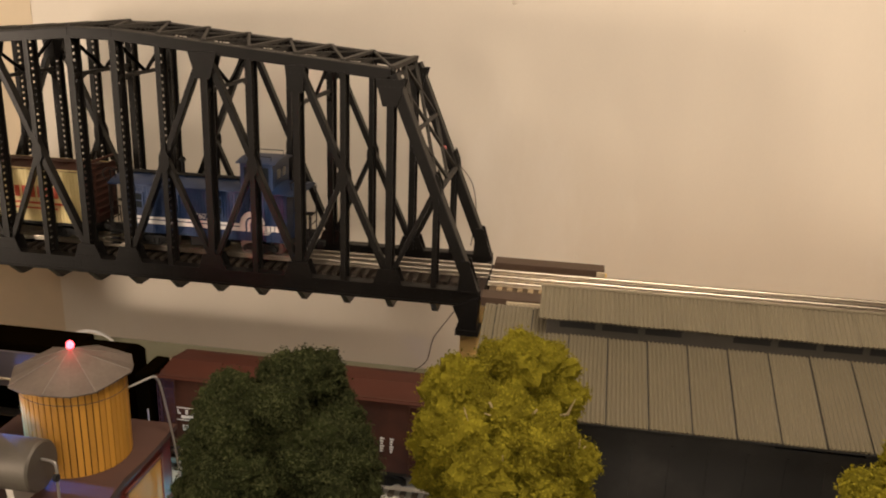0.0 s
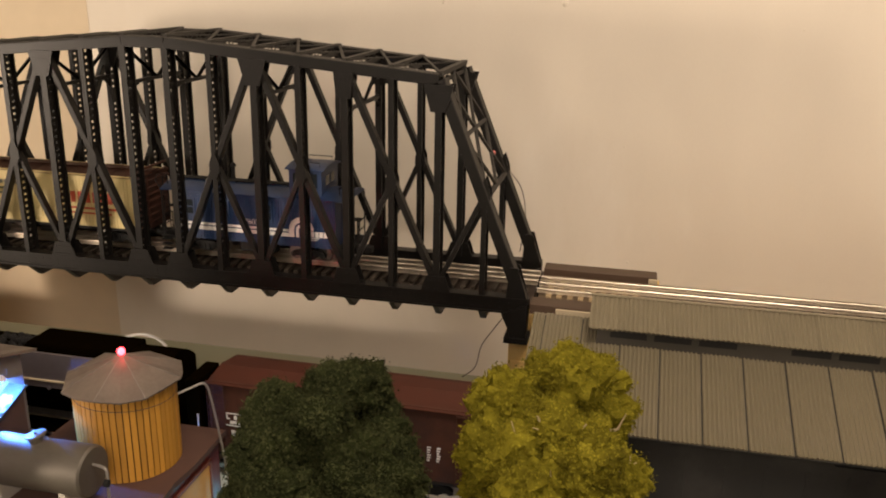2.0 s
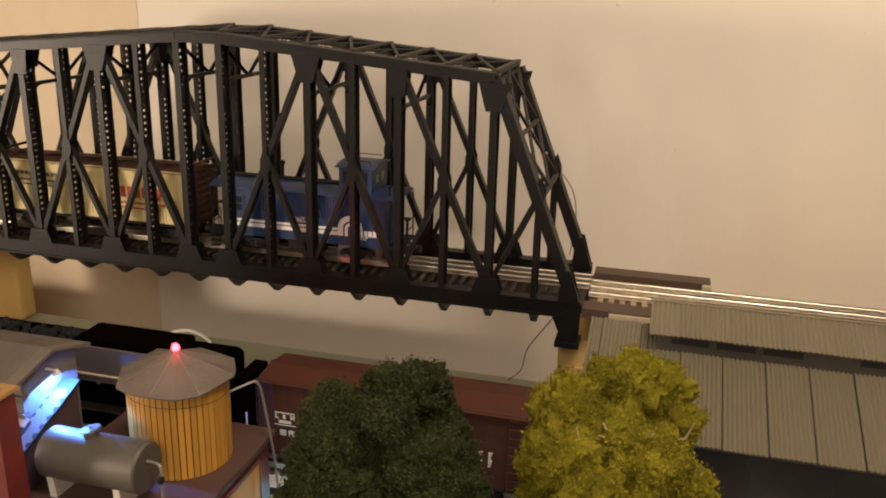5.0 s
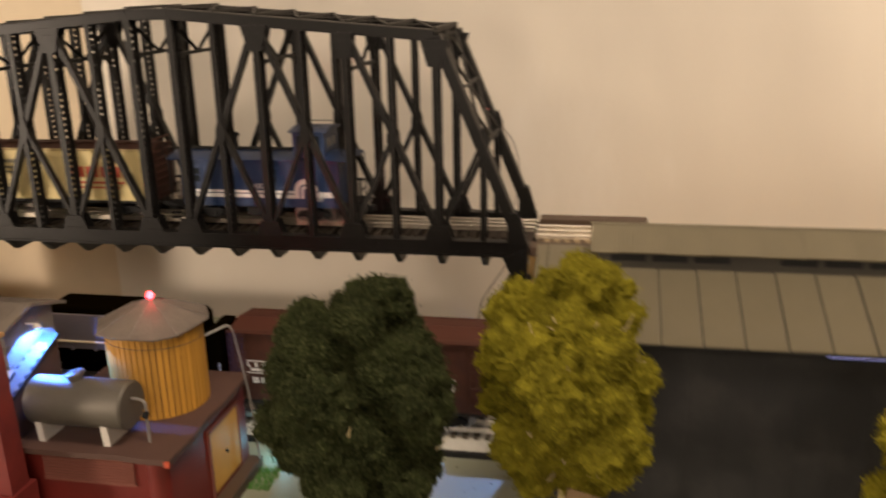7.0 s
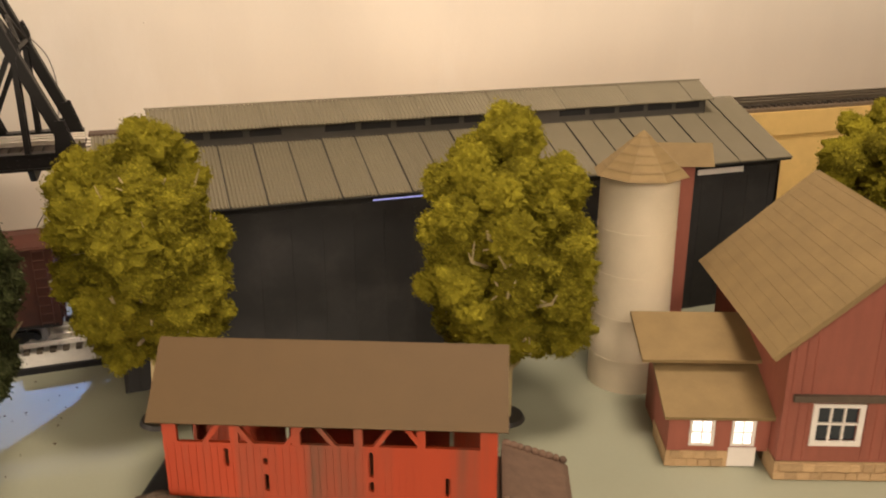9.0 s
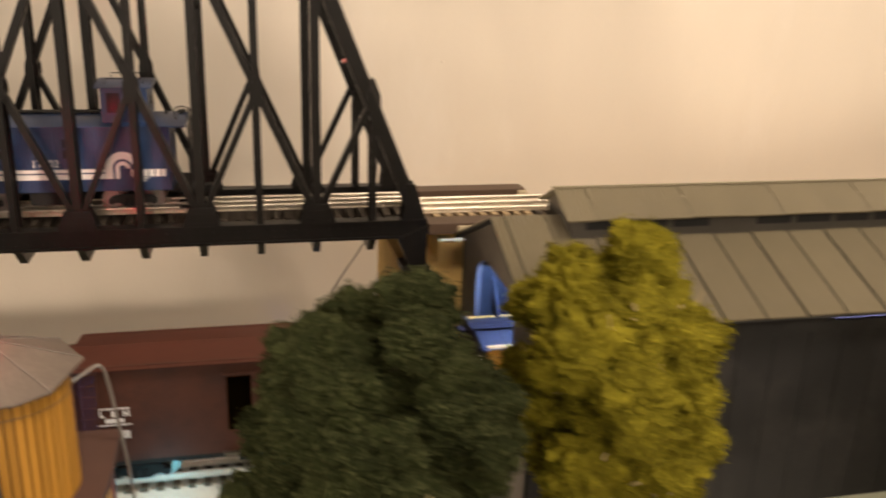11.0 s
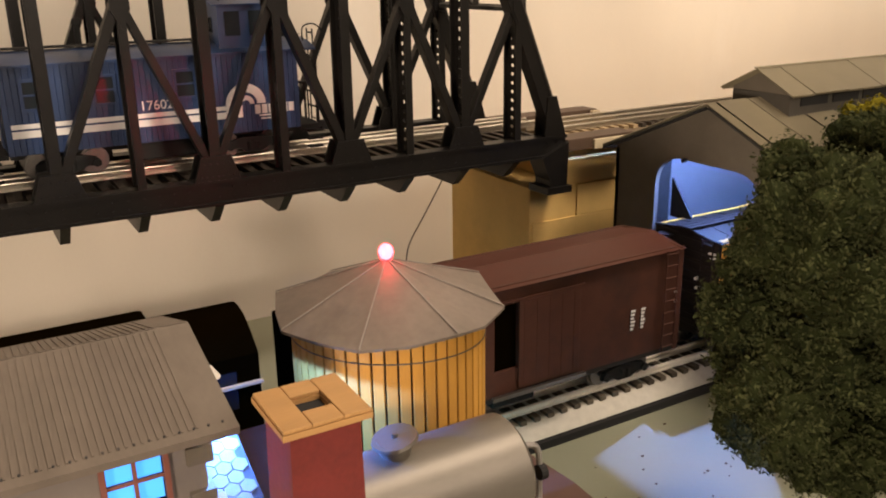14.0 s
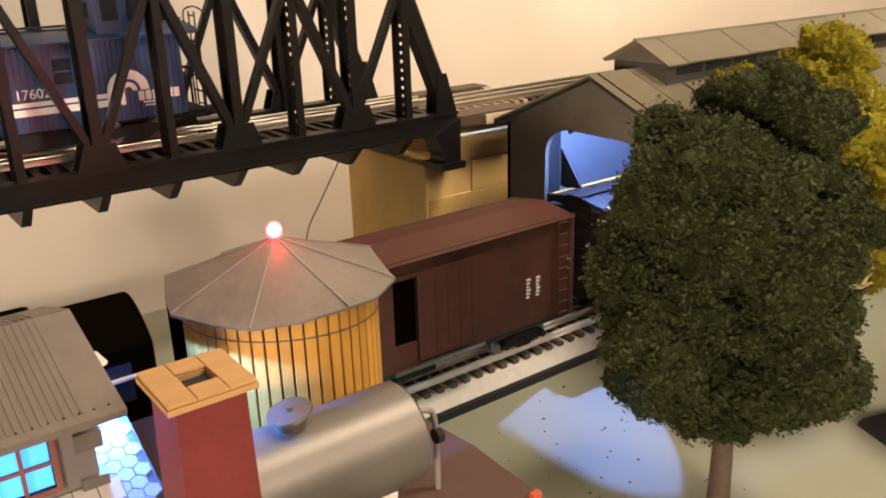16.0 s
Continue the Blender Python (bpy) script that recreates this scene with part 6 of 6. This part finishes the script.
    # faces that lie deep in a neighbouring tuft carry no leaves
    mid, own = (a + b + c) / 3 - np.array((0, 0, middle)), np.repeat(np.arange(len(tufts)), len(tri))
    for i, (q, r) in enumerate(tufts):
        inside = (np.linalg.norm(mid - np.array(q), axis=1) < r * 0.72) & (own != i)
        area[inside] *= 1e-6
    k = leaves
    pick = gen.choice(len(tris), size=k, p=area / area.sum())
    w = gen.random(size=(k, 2))
    w = np.where((w.sum(axis=1) > 1)[:, None], 1 - w, w)
    d = flat_n[pick] / np.linalg.norm(flat_n[pick], axis=1)[:, None]
    p = a[pick] + (b - a)[pick] * w[:, :1] + (c - a)[pick] * w[:, 1:] + d * (gen.random(size=(k, 1)) ** 2 * 0.0046 - 0.0003)
    e1 = np.cross(d, gen.normal(size=(k, 3)))
    e1 = e1 / np.linalg.norm(e1, axis=1)[:, None] + d * gen.normal(size=(k, 1)) * 0.6
    e1 /= np.linalg.norm(e1, axis=1)[:, None]
    e2 = np.cross(e1, d + 0.5 * gen.normal(size=(k, 3)))
    e2 /= np.linalg.norm(e2, axis=1)[:, None]
    size = gen.uniform(0.0007, 0.0018, size=(k, 1))
    verts = np.stack((p + e1 * size, p + e2 * size * 0.45, p - e1 * size, p - e2 * size * 0.45), axis=1).reshape(-1, 3)
    me = bpy.data.meshes.new("crown")
    me.from_pydata(verts.tolist() + core.tolist(), [], np.arange(4 * k).reshape(-1, 4).tolist() + (tris + 4 * k).tolist())
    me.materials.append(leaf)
    # second slot paints crevice shade on the cores under the leaves
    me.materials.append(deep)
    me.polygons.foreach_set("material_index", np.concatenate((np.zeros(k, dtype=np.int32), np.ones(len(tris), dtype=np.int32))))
    ob = new("crown", me)
    ob.parent = t
    for i in range(twigs):
        a = i * 2.399963 + rng.uniform(-0.3, 0.3)
        d = Vector((math.cos(a), math.sin(a), rng.uniform(-0.9, 0.9))).normalized()
        q = Vector((0, 0, middle)) + reach(d) * 0.86
        p = Vector((q.x * 0.55, q.y * 0.55, q.z - rad * rng.uniform(0.05, 0.30)))
        mid = p.lerp(q, 0.55) + Vector((q.x, q.y, 0)).normalized() * rad * 0.10
        bm = rod(B(), p, mid, 0.0018, 0.0011, n=6)
        rod(bm, mid, q, 0.0011, 0.0004, n=6)
        rod(bm, mid, mid.lerp(q, 0.75) + Vector((rng.uniform(-0.1, 0.1), 0, rng.uniform(-0.05, 0.16))) * rad, 0.0009, 0.0003, n=6)
        part("bare_twig", bm, M["twig"], t, "pale bare twig showing through")
    return t


tree("tree", "dark green clump-foliage model tree on a bare trunk", (-0.099, -0.357, 0), 0.256, (0.056, 0.079), 0.0058, M["leaf_dark"], M["core_shade_dark"], M["bark"], 3, 3, gaps=((-0.66, -0.74, -0.12),), flat=(118, 0.95), taper=0.20, lean=(0.008, 0.004), leaves=130000, lumps=48)
tree("tree", "olive gold clump-foliage model tree with pale twigs", (0.056, -0.300, 0), 0.260, (0.052, 0.0715), 0.0058, M["leaf_gold"], M["core_shade_gold"], M["twig"], 11, 22, gaps=((0.14, -0.95, -0.30), (0.10, -0.72, 0.68), (-0.62, -0.70, 0.0)), group="olive gold trees", taper=0.0, leaves=110000)
tree("tree", "olive gold clump-foliage model tree with a pale trunk", (0.333, -0.393, 0), 0.268, (0.038, 0.0745), 0.0058, M["leaf_gold"], M["core_shade_gold"], M["twig"], 23, 18, gaps=((-0.28, -0.92, -0.45), (-0.40, -0.88, 0.10)), group="olive gold trees", taper=0.10, leaves=110000)
tree("tree", "olive gold model tree beyond the barn", (0.80, -0.30, 0), 0.24, (0.04, 0.07), 0.0058, M["leaf_gold"], M["core_shade_gold"], M["twig"], 31, 6, group="olive gold trees", leaves=40000)

# ---- covered bridge ----
cov = thing("covered_bridge", "faded red plastic covered bridge with a brown roof", "covered bridge", (0.057, -0.429, 0), -22.6)
CL, CW, CH, CRZ = 0.234, 0.066, 0.078, 0.118
Z0 = 0.010
for y, s in ((0.0, -1), (CW - 0.003, 1)):
    holes = []
    outline = [(0, y, Z0), (CL, y, Z0), (CL, y, CH), (0, y, CH)]
    n = 5
    for i in range(n):
        x0, x1 = 0.010 + i * (CL - 0.016) / n, 0.010 + (i + 1) * (CL - 0.016) / n - 0.006
        holes.append([(x0, y, CH - 0.0235), (x1, y, CH - 0.0235), (x1, y, CH - 0.003), (x0, y, CH - 0.003)])
    for x, za, zb in ((0.044, 0.036, 0.050), (0.072, 0.016, 0.030), (0.072, 0.038, 0.043), (0.146, 0.030, 0.050), (0.146, 0.018, 0.026), (0.200, 0.016, 0.031)):
        holes.append([(x - 0.0018, y, za), (x + 0.0018, y, za), (x + 0.0018, y, zb), (x - 0.0018, y, zb)])
    w = part("side_wall", ring_wall(B(), outline, holes, (0, 0.003, 0)), M["redbridge"], cov, "bright red board side with grey worn bands")
    bm = B()
    for i in range(46):
        x = 0.002 + i * 0.0051
        span(bm, (x, y - 0.0003, Z0 + 0.001), (x + 0.0005, y + 0.0002, CH - 0.0245))
    part("board_joint", bm, M["redbridge"], w)
    for cx in (0.046, 0.104, 0.166):
        for sx in (-1, 1):
            part("truss_brace", bar(B(), (cx + sx * 0.002, y + 0.0015, CH - 0.004), (cx + sx * 0.017, y + 0.0015, CH - 0.0245), 0.0034, 0.0034, (0, 1, 0)), M["redbridge"], w)
for s, ye in ((-1, -0.009), (1, CW + 0.009)):
    bm = B()
    bar(bm, (CL / 2, CW / 2, CRZ), (CL / 2, ye, CH - 0.004), 0.0028, CL + 0.014, (1, 0, 0))
    r = part("roof_slope", bm, M["shingle_brown"], cov, "brown moulded shingle roof slope")
    bm = B()
    for i in range(9):
        t = (i + 0.5) / 9
        p = Vector((CL / 2, CW / 2, CRZ)).lerp(Vector((CL / 2, ye, CH - 0.004)), t)
        box(bm, p + Vector((0, 0, 0.0013)), (CL + 0.0138, 0.0010, 0.0004))
    part("shingle_course", bm, M["shingle_brown"], r)
for x in (0.0, CL - 0.003):
    part("end_frame", ring_wall(B(), [(x, 0.003, Z0), (x, CW - 0.003, Z0), (x, CW - 0.003, CH), (x, CW / 2, CRZ - 0.004), (x, 0.003, CH)],
                                [[(x, 0.010, Z0 + 0.001), (x, CW - 0.010, Z0 + 0.001), (x, CW - 0.010, CH - 0.008), (x, 0.010, CH - 0.008)]], (0.003, 0, 0)), M["redbridge"], cov)
part("floor_plank", span(B(), (-0.004, 0.003, Z0 - 0.004), (CL + 0.004, CW - 0.003, Z0)), M["riser"], cov)
part("sill", span(B(), (0.0, -0.001, 0.0), (CL, CW + 0.001, Z0 - 0.004)), M["foam"], cov)
ramp = part("ramp", prism(B(), [(CL + 0.004, -0.004, 0), (CL + 0.056, -0.004, 0), (CL + 0.052, -0.004, 0.004), (CL + 0.004, -0.004, 0.020)], (0, CW + 0.006, 0)), M["stone_grey"], cov, "brown stone approach ramp")
rng = random.Random(5)
for s, y0 in ((0, -0.004), (1, CW + 0.002)):
    for i in range(9):
        bm = B()
        ball(bm, (CL + 0.008 + i * 0.0055, y0, 0.019 - i * 0.0017), 0.0038, rng.uniform(.8, 1.2), 1, 0.8, 7, 5)
        part("stone", bm, M["stone_grey"], ramp, "", True)
abut = part("abutment", prism(B(), [(-0.004, -0.002, 0), (-0.027, 0.006, 0), (-0.023, 0.006, 0.004), (-0.004, -0.002, 0.012)], (0, CW, 0)), M["matte"], cov)
for i in range(16):
    bm = B()
    bmesh.ops.create_icosphere(bm, subdivisions=2, radius=rng.uniform(0.0065, 0.0115))
    for v in bm.verts:
        v.co *= 1 + 0.35 * noise.noise(v.co * 160 + Vector((i * 7, 0, 0)))
        v.co.x *= 1.5
        v.co.z *= 0.75
    x, y = 0.020 + rng.uniform(-0.034, 0.030), -0.438 - rng.uniform(-0.010, 0.024) - (0.004 if i % 2 else 0)
    rk = tagged(part("rock", bm, M["rock"]), "small rough brown rock by the covered bridge", "rock", "rocks by the covered bridge")
    rk.location = (x + 0.006, y, 0.0060)

crumbs = thing("table_crumb", "scattered dark crumbs lying on the painted board", "debris", (-0.07, -0.26, 0), kind="stuff")
bm = B()
for i in range(46):
    x, y = rng.gauss(-0.01, 0.05), rng.gauss(0.0, 0.045)
    ball(bm, (x, y, 0.0003), rng.uniform(0.0004, 0.0010), rng.uniform(0.8, 1.6), 1, 0.6, 6, 4)
part("grains", bm, M["riser"], crumbs)

# ---- silo and barn ----
silo = thing("silo", "pale cream grain silo with a shingled conical roof", "silo", (0.471, -0.362, 0))
bm = B()
rod(bm, (0, 0, 0), (0, 0, 0.200), 0.0355, 0.0340, n=48)
body = part("shell", bm, M["silo"], silo, "", True)
for z in (0.03, 0.07, 0.11, 0.15):
    part("hoop", rod(B(), (0, 0, z), (0, 0, z + 0.0012), 0.0358 - z * 0.0075, n=48), M["silo"], body, "", True)
bm = B()
rod(bm, (0, 0, 0.198), (0, 0, 0.235), 0.0415, 0.0008, n=8)
rf = part("roof", bm, M["barnroof"], silo, "tan shingled eight-sided roof")
for i in range(6):
    t = i / 6
    part("shingle_course", rod(B(), (0, 0, 0.1982 + t * 0.037), (0, 0, 0.1994 + t * 0.037), 0.0420 - t * 0.0409, 0.0403 - t * 0.0409, n=8), M["barnroof"], rf)
chute = thing("silo_chute", "red boarded chute with a small tan roof beside the silo", "chute", (0.519, -0.345, 0), -22)
part("board_wall", span(B(), (-0.010, -0.012, 0), (0.014, 0.012, 0.200)), M["barn"], chute)
bm = B()
prism(bm, [(-0.020, -0.016, 0.199), (-0.020, 0.016, 0.199), (-0.020, 0.0, 0.2175)], (0.050, 0, 0))
part("roof", bm, M["barnroof"], chute)

barn = thing("barn", "dark red board barn with stone footing and tan shingle roofs", "barn", (0.490, -0.545, 0), -21)
BW, BD, BH, BR = 0.16, 0.185, 0.117, 0.190


def gable(w, h, r, y, t, holes):
    return ring_wall(B(), [(0, y, 0.016), (w, y, 0.016), (w, y, h), (w / 2, y, r), (0, y, h)], holes, (0, t, 0))


fw = (0.026, 0.056, 0.034, 0.062)
fh = [(fw[0], 0, fw[2]), (fw[1], 0, fw[2]), (fw[1], 0, fw[3]), (fw[0], 0, fw[3])]
front = part("front_wall", gable(BW, BH, BR, 0, 0.004, [fh]), M["barn"], barn)
part("back_wall", gable(BW, BH, BR, BD - 0.004, 0.004, []), M["barn"], barn)
for x in (0, BW - 0.004):
    part("side_wall", span(B(), (x, 0.004, 0.016), (x + 0.004, BD - 0.004, BH)), M["barn"], barn)
for i in range(22):
    x = 0.004 + i * 0.0072
    if not fw[0] - 0.004 < x < fw[1] + 0.004:
        part("batten", span(B(), (x, -0.0008, 0.017), (x + 0.0010, 0.0004, BH + min(x, BW - x) * (BR - BH) / (BW / 2) - 0.004)), M["barn"], front)
part("beam", span(B(), (0.006, -0.004, 0.0675), (0.10, 0.0, 0.0725)), M["bark"], front)
w = part("window", ring_wall(B(), [(fw[0] - 0.004, -0.0015, fw[2] - 0.004), (fw[1] + 0.004, -0.0015, fw[2] - 0.004), (fw[1] + 0.004, -0.0015, fw[3] + 0.003), (fw[0] - 0.004, -0.0015, fw[3] + 0.003)],
                             [[(fw[0], -0.0015, fw[2]), (fw[1], -0.0015, fw[2]), (fw[1], -0.0015, fw[3]), (fw[0], -0.0015, fw[3])]], (0, 0.003, 0)), M["trim"], barn, "pale window frame")
part("pane", span(B(), (fw[0], 0.0018, fw[2]), (fw[1], 0.0024, fw[3])), M["glass"], w, "dark glass pane")
bm = B()
for i in range(1, 3):
    x = fw[0] + i * 0.010
    span(bm, (x - 0.0008, -0.0005, fw[2]), (x + 0.0008, 0.0015, fw[3]))
span(bm, (fw[0], -0.0005, (fw[2] + fw[3]) / 2 - 0.0008), (fw[1], 0.0015, (fw[2] + fw[3]) / 2 + 0.0008))
part("glazing_bar", bm, M["trim"], w)
for s, xe in ((-1, -0.016), (1, BW + 0.016)):
    ze = BH - 0.016 * (BR - BH) / (BW / 2)
    r = part("roof_slope", bar(B(), (BW / 2, BD / 2 - 0.002, BR + 0.003), (xe, BD / 2 - 0.002, ze + 0.003), 0.004, BD + 0.020, (0, 1, 0)), M["barnroof"], barn, "tan shingle roof slope")
    bm = B()
    for i in range(14):
        p = Vector((BW / 2, BD / 2 - 0.002, BR + 0.0052)).lerp(Vector((xe, BD / 2 - 0.002, ze + 0.0052)), (i + 0.5) / 14)
        box(bm, p, (0.0009, BD + 0.0195, 0.0009))
    part("shingle_course", bm, M["barnroof"], r)
footing = part("footing", span(B(), (-0.001, -0.001, 0), (BW + 0.001, BD + 0.001, 0.0155)), M["stone"], barn, "tan stone footing")
# lean-to and passage on its silo side
lt = part("lean_to", span(B(), (-0.078, 0.016, 0.014), (-0.0005, 0.062, 0.046)), M["barn"], barn, "low red lean-to with lit windows")
low_footing = part("lean_to_footing", span(B(), (-0.0785, 0.0155, 0), (-0.030, 0.0625, 0.0138)), M["stone"], lt, "tan stone footing")
for x0, x1, z0, z1 in ((-0.060, -0.045, 0.021, 0.0405), (-0.028, -0.014, 0.021, 0.0405)):
    w = part("window_frame", ring_wall(B(), [(x0 - 0.002, 0.0145, z0 - 0.002), (x1 + 0.002, 0.0145, z0 - 0.002), (x1 + 0.002, 0.0145, z1 + 0.002), (x0 - 0.002, 0.0145, z1 + 0.002)],
                                           [[(x0, 0.0145, z0), (x1, 0.0145, z0), (x1, 0.0145, z1), (x0, 0.0145, z1)]], (0, 0.0013, 0)), M["trim"], lt)
    for i in range(2):
        for j in range(2):
            xa, za = x0 + 0.0002 + i * (x1 - x0) / 2, z0 + 0.0002 + j * (z1 - z0) / 2
            part("pane", span(B(), (xa, 0.0152, za), (xa + (x1 - x0) / 2 - 0.0010, 0.0157, za + (z1 - z0) / 2 - 0.0010)), M["glowwhite"], w, "pane glowing white")
    part("glazing_bar", span(B(), ((x0 + x1) / 2 - 0.0006, 0.0148, z0), ((x0 + x1) / 2 + 0.0006, 0.0156, z1)), M["trim"], w)
    part("glazing_bar", span(B(), (x0, 0.0149, (z0 + z1) / 2 - 0.0006), (x1, 0.0155, (z0 + z1) / 2 + 0.0006)), M["trim"], w)
part("door", span(B(), (-0.031, 0.0150, 0.001), (-0.010, 0.0158, 0.0175)), M["trim"], lt, "pale door below the lit window")
part("lean_to_roof", bar(B(), (-0.041, 0.066, 0.066), (-0.041, 0.010, 0.045), 0.0032, 0.084, (1, 0, 0)), M["barnroof"], barn, "tan shingle lean-to roof")
part("passage", span(B(), (-0.075, 0.0635, 0), (-0.0005, 0.110, 0.070)), M["barn"], barn)
part("passage_roof", bar(B(), (-0.045, 0.112, 0.088), (-0.045, 0.052, 0.072), 0.0032, 0.098, (1, 0, 0)), M["barnroof"], barn, "tan shingle passage roof")

# loose cable by the abutment
cable = thing("cable", "thin dark cable leaning on the wall by the abutment", "cable", (-0.09, 0.155, 0))
tube("wire", [Vector(p) - Vector((-0.09, 0.155, 0)) for p in bend([(-0.030, 0.1560, 0.118), (-0.040, 0.1570, 0.100), (-0.060, 0.1565, 0.070), (-0.075, 0.1575, 0.045), (-0.082, 0.1560, 0.015), (-0.098, 0.150, 0.001)])], 0.0007, M["wire"], cable)

# ---- pieces: staves, ties, roof panels, tiles, shingles ----
bm = B()
box(bm, (0.0412, 0, 0.0387), (0.0016, 0.0044, 0.0770), None, 0.0004)
stave = finish(bm, "stave", M["stave"])
for i in range(50):
    piece("stave", stave, tower, pose(0, 0, 0, 0, 0, 7.2 * i))

tie_up = tie_mesh("tie", 0.0052, 0.060, 0.0040, M["tie"])
tie_tan = tie_mesh("tie", 0.0058, 0.062, 0.0040, M["tie_tan"])
o = origin(up_track)
for i in range(150):
    x = 0.018 + i * 0.0118
    piece("tie", tie_tan if i < 9 else tie_up, up_track, pose(x - o.x, 0.0665 - o.y, 0.1643 - o.z))
for i in range(74):
    x = -0.008 - i * 0.0118
    piece("tie", tie_up, up_track, pose(x - o.x, 0.0665 - o.y, 0.1668 - o.z))
tie_low = tie_mesh("tie", 0.0056, 0.0470, 0.0036, M["tie_low"])
o = origin(low_track)
for i in range(170):
    x = -0.95 + i * 0.0117
    piece("tie", tie_low, low_track, pose(x - o.x, YL - o.y, 0.0142 - o.z))


def corrugated(name, width, p, q, ribs, depth, thick, material):
    """A corrugated sheet of that width along x, from p to q (y, z), in its own place."""
    bm = B()
    n = ribs * 4
    d = Vector((0, q[0] - p[0], q[1] - p[1]))
    up = d.normalized().cross(Vector((1, 0, 0)))
    up = up if up.z > 0 else -up
    top = []
    for end in (Vector((0, *p)), Vector((0, *q))):
        top.append([bm.verts.new(end + Vector((-width / 2 + width * i / n, 0, 0)) + up * (depth * math.sin(math.tau * i / 4))) for i in range(n + 1)])
    for i in range(n):
        bm.faces.new((top[0][i], top[0][i + 1], top[1][i + 1], top[1][i]))
    bmesh.ops.recalc_face_normals(bm, faces=bm.faces[:])
    bmesh.ops.solidify(bm, geom=bm.faces[:], thickness=thick)
    return finish(bm, name, material)


o = origin(shed)


def sheet_row(name, x0, first, pitch, x1, gap, p, q, ribs, depth):
    """Corrugated sheets laid side by side from x0 to x1, the end ones cut."""
    cuts = [x0, *[x for x in (first + pitch * i for i in range(40)) if x0 < x < x1 - 0.003], x1]
    whole = corrugated(name, pitch - gap, p, q, ribs, depth, 0.0012, M["tin"])
    for i, (a, b) in enumerate(zip(cuts, cuts[1:])):
        me = whole if abs(b - a - pitch) < 1e-6 else corrugated(name, b - a - gap, p, q, max(1, round(ribs * (b - a) / pitch)), depth, 0.0012, M["tin"])
        piece(name, me, shed, pose((a + b) / 2 - o.x, -o.y, -o.z + (0.0004 if i % 2 else 0), 0, 0, 0))


for s in (-1, 1):
    sheet_row("roof_panel", SX0 - 0.007, 0.0312, 0.0334, SX1 + 0.007, 0.0019, (RY, RIDGE_Z), (RY + s * 0.1135, EAVE_Z), 9, 0.00095)
    sheet_row("clerestory_panel", MX0 - 0.007, 0.096, 0.040, MX1 + 0.007, 0.0004, (RY, 0.2385), (RY + s * 0.0340, 0.2215), 10, 0.00080)
wpart("ridge_cap", bar(B(), (MX0 - 0.008, RY, 0.2392), (MX1 + 0.008, RY, 0.2392), 0.0030, 0.0012, (0, 0, 1)), M["tin"], shed)

o = origin(stn)
bm = B()
bmesh.ops.create_cone(bm, cap_ends=True, segments=6, radius1=0.00304, radius2=0.00292, depth=0.0008)
hexa = finish(bm, "hex_tile", M["hex"])
lie = math.degrees(math.atan(0.40))
for j in range(22):
    for i in range(4):
        x, y = -0.4045 + i * 0.00540 + (0.00270 if j % 2 else 0), -0.3950 + j * 0.00434
        if x < -0.3928 and y < -0.2925:
            piece("hex_tile", hexa, stn, pose(x - o.x, y - o.y, ledge_z(y) + 0.0003 - o.z, lie, 0, 0))
bm = B()
box(bm, (0, 0, 0), (0.0070, 0.0080, 0.0010), None, 0.0002)
shin = finish(bm, "shingle", M["shingle"])
tilt = math.degrees(math.atan2(0.150 - 0.116, 0.408 + GYN - 0.0006))
for j in range(10):
    for i in range(19):
        t = (j + 0.5) / 10
        p = a.lerp(b, t)
        piece("shingle", shin, stn, pose(-0.4060 - i * 0.0073 - (0.0036 if j % 2 else 0) - o.x, p.y - o.y, p.z + 0.0024 - o.z, tilt + 3, 0, 0))

stones = []
rng = random.Random(17)
for i in range(5):
    bm = B()
    box(bm, (0, 0, 0), (0.0078 + 0.0012 * (i % 3), 0.0022, 0.0062), None, 0.0008)
    for v in bm.verts:
        v.co += Vector((noise.noise(v.co * 300 + Vector((i, 0, 0))), 0.4 * noise.noise(v.co * 300 + Vector((0, i, 0))), noise.noise(v.co * 300 + Vector((0, 0, i))))) * 0.0011
    stones.append(finish(bm, "stone", M["stone"]))
for parent, x0, x1, y, rows in ((footing, 0.0, BW, -0.0012, 2), (low_footing, -0.0785, -0.032, 0.0154, 2)):
    for j in range(rows):
        x = x0 + 0.003 + (0.004 if j % 2 else 0)
        while x < x1 - 0.004:
            piece("stone", stones[rng.randrange(5)], parent, pose(x, y, 0.0040 + j * 0.0070, 0, rng.uniform(-6, 6), 0))
            x += rng.uniform(0.0082, 0.0098)
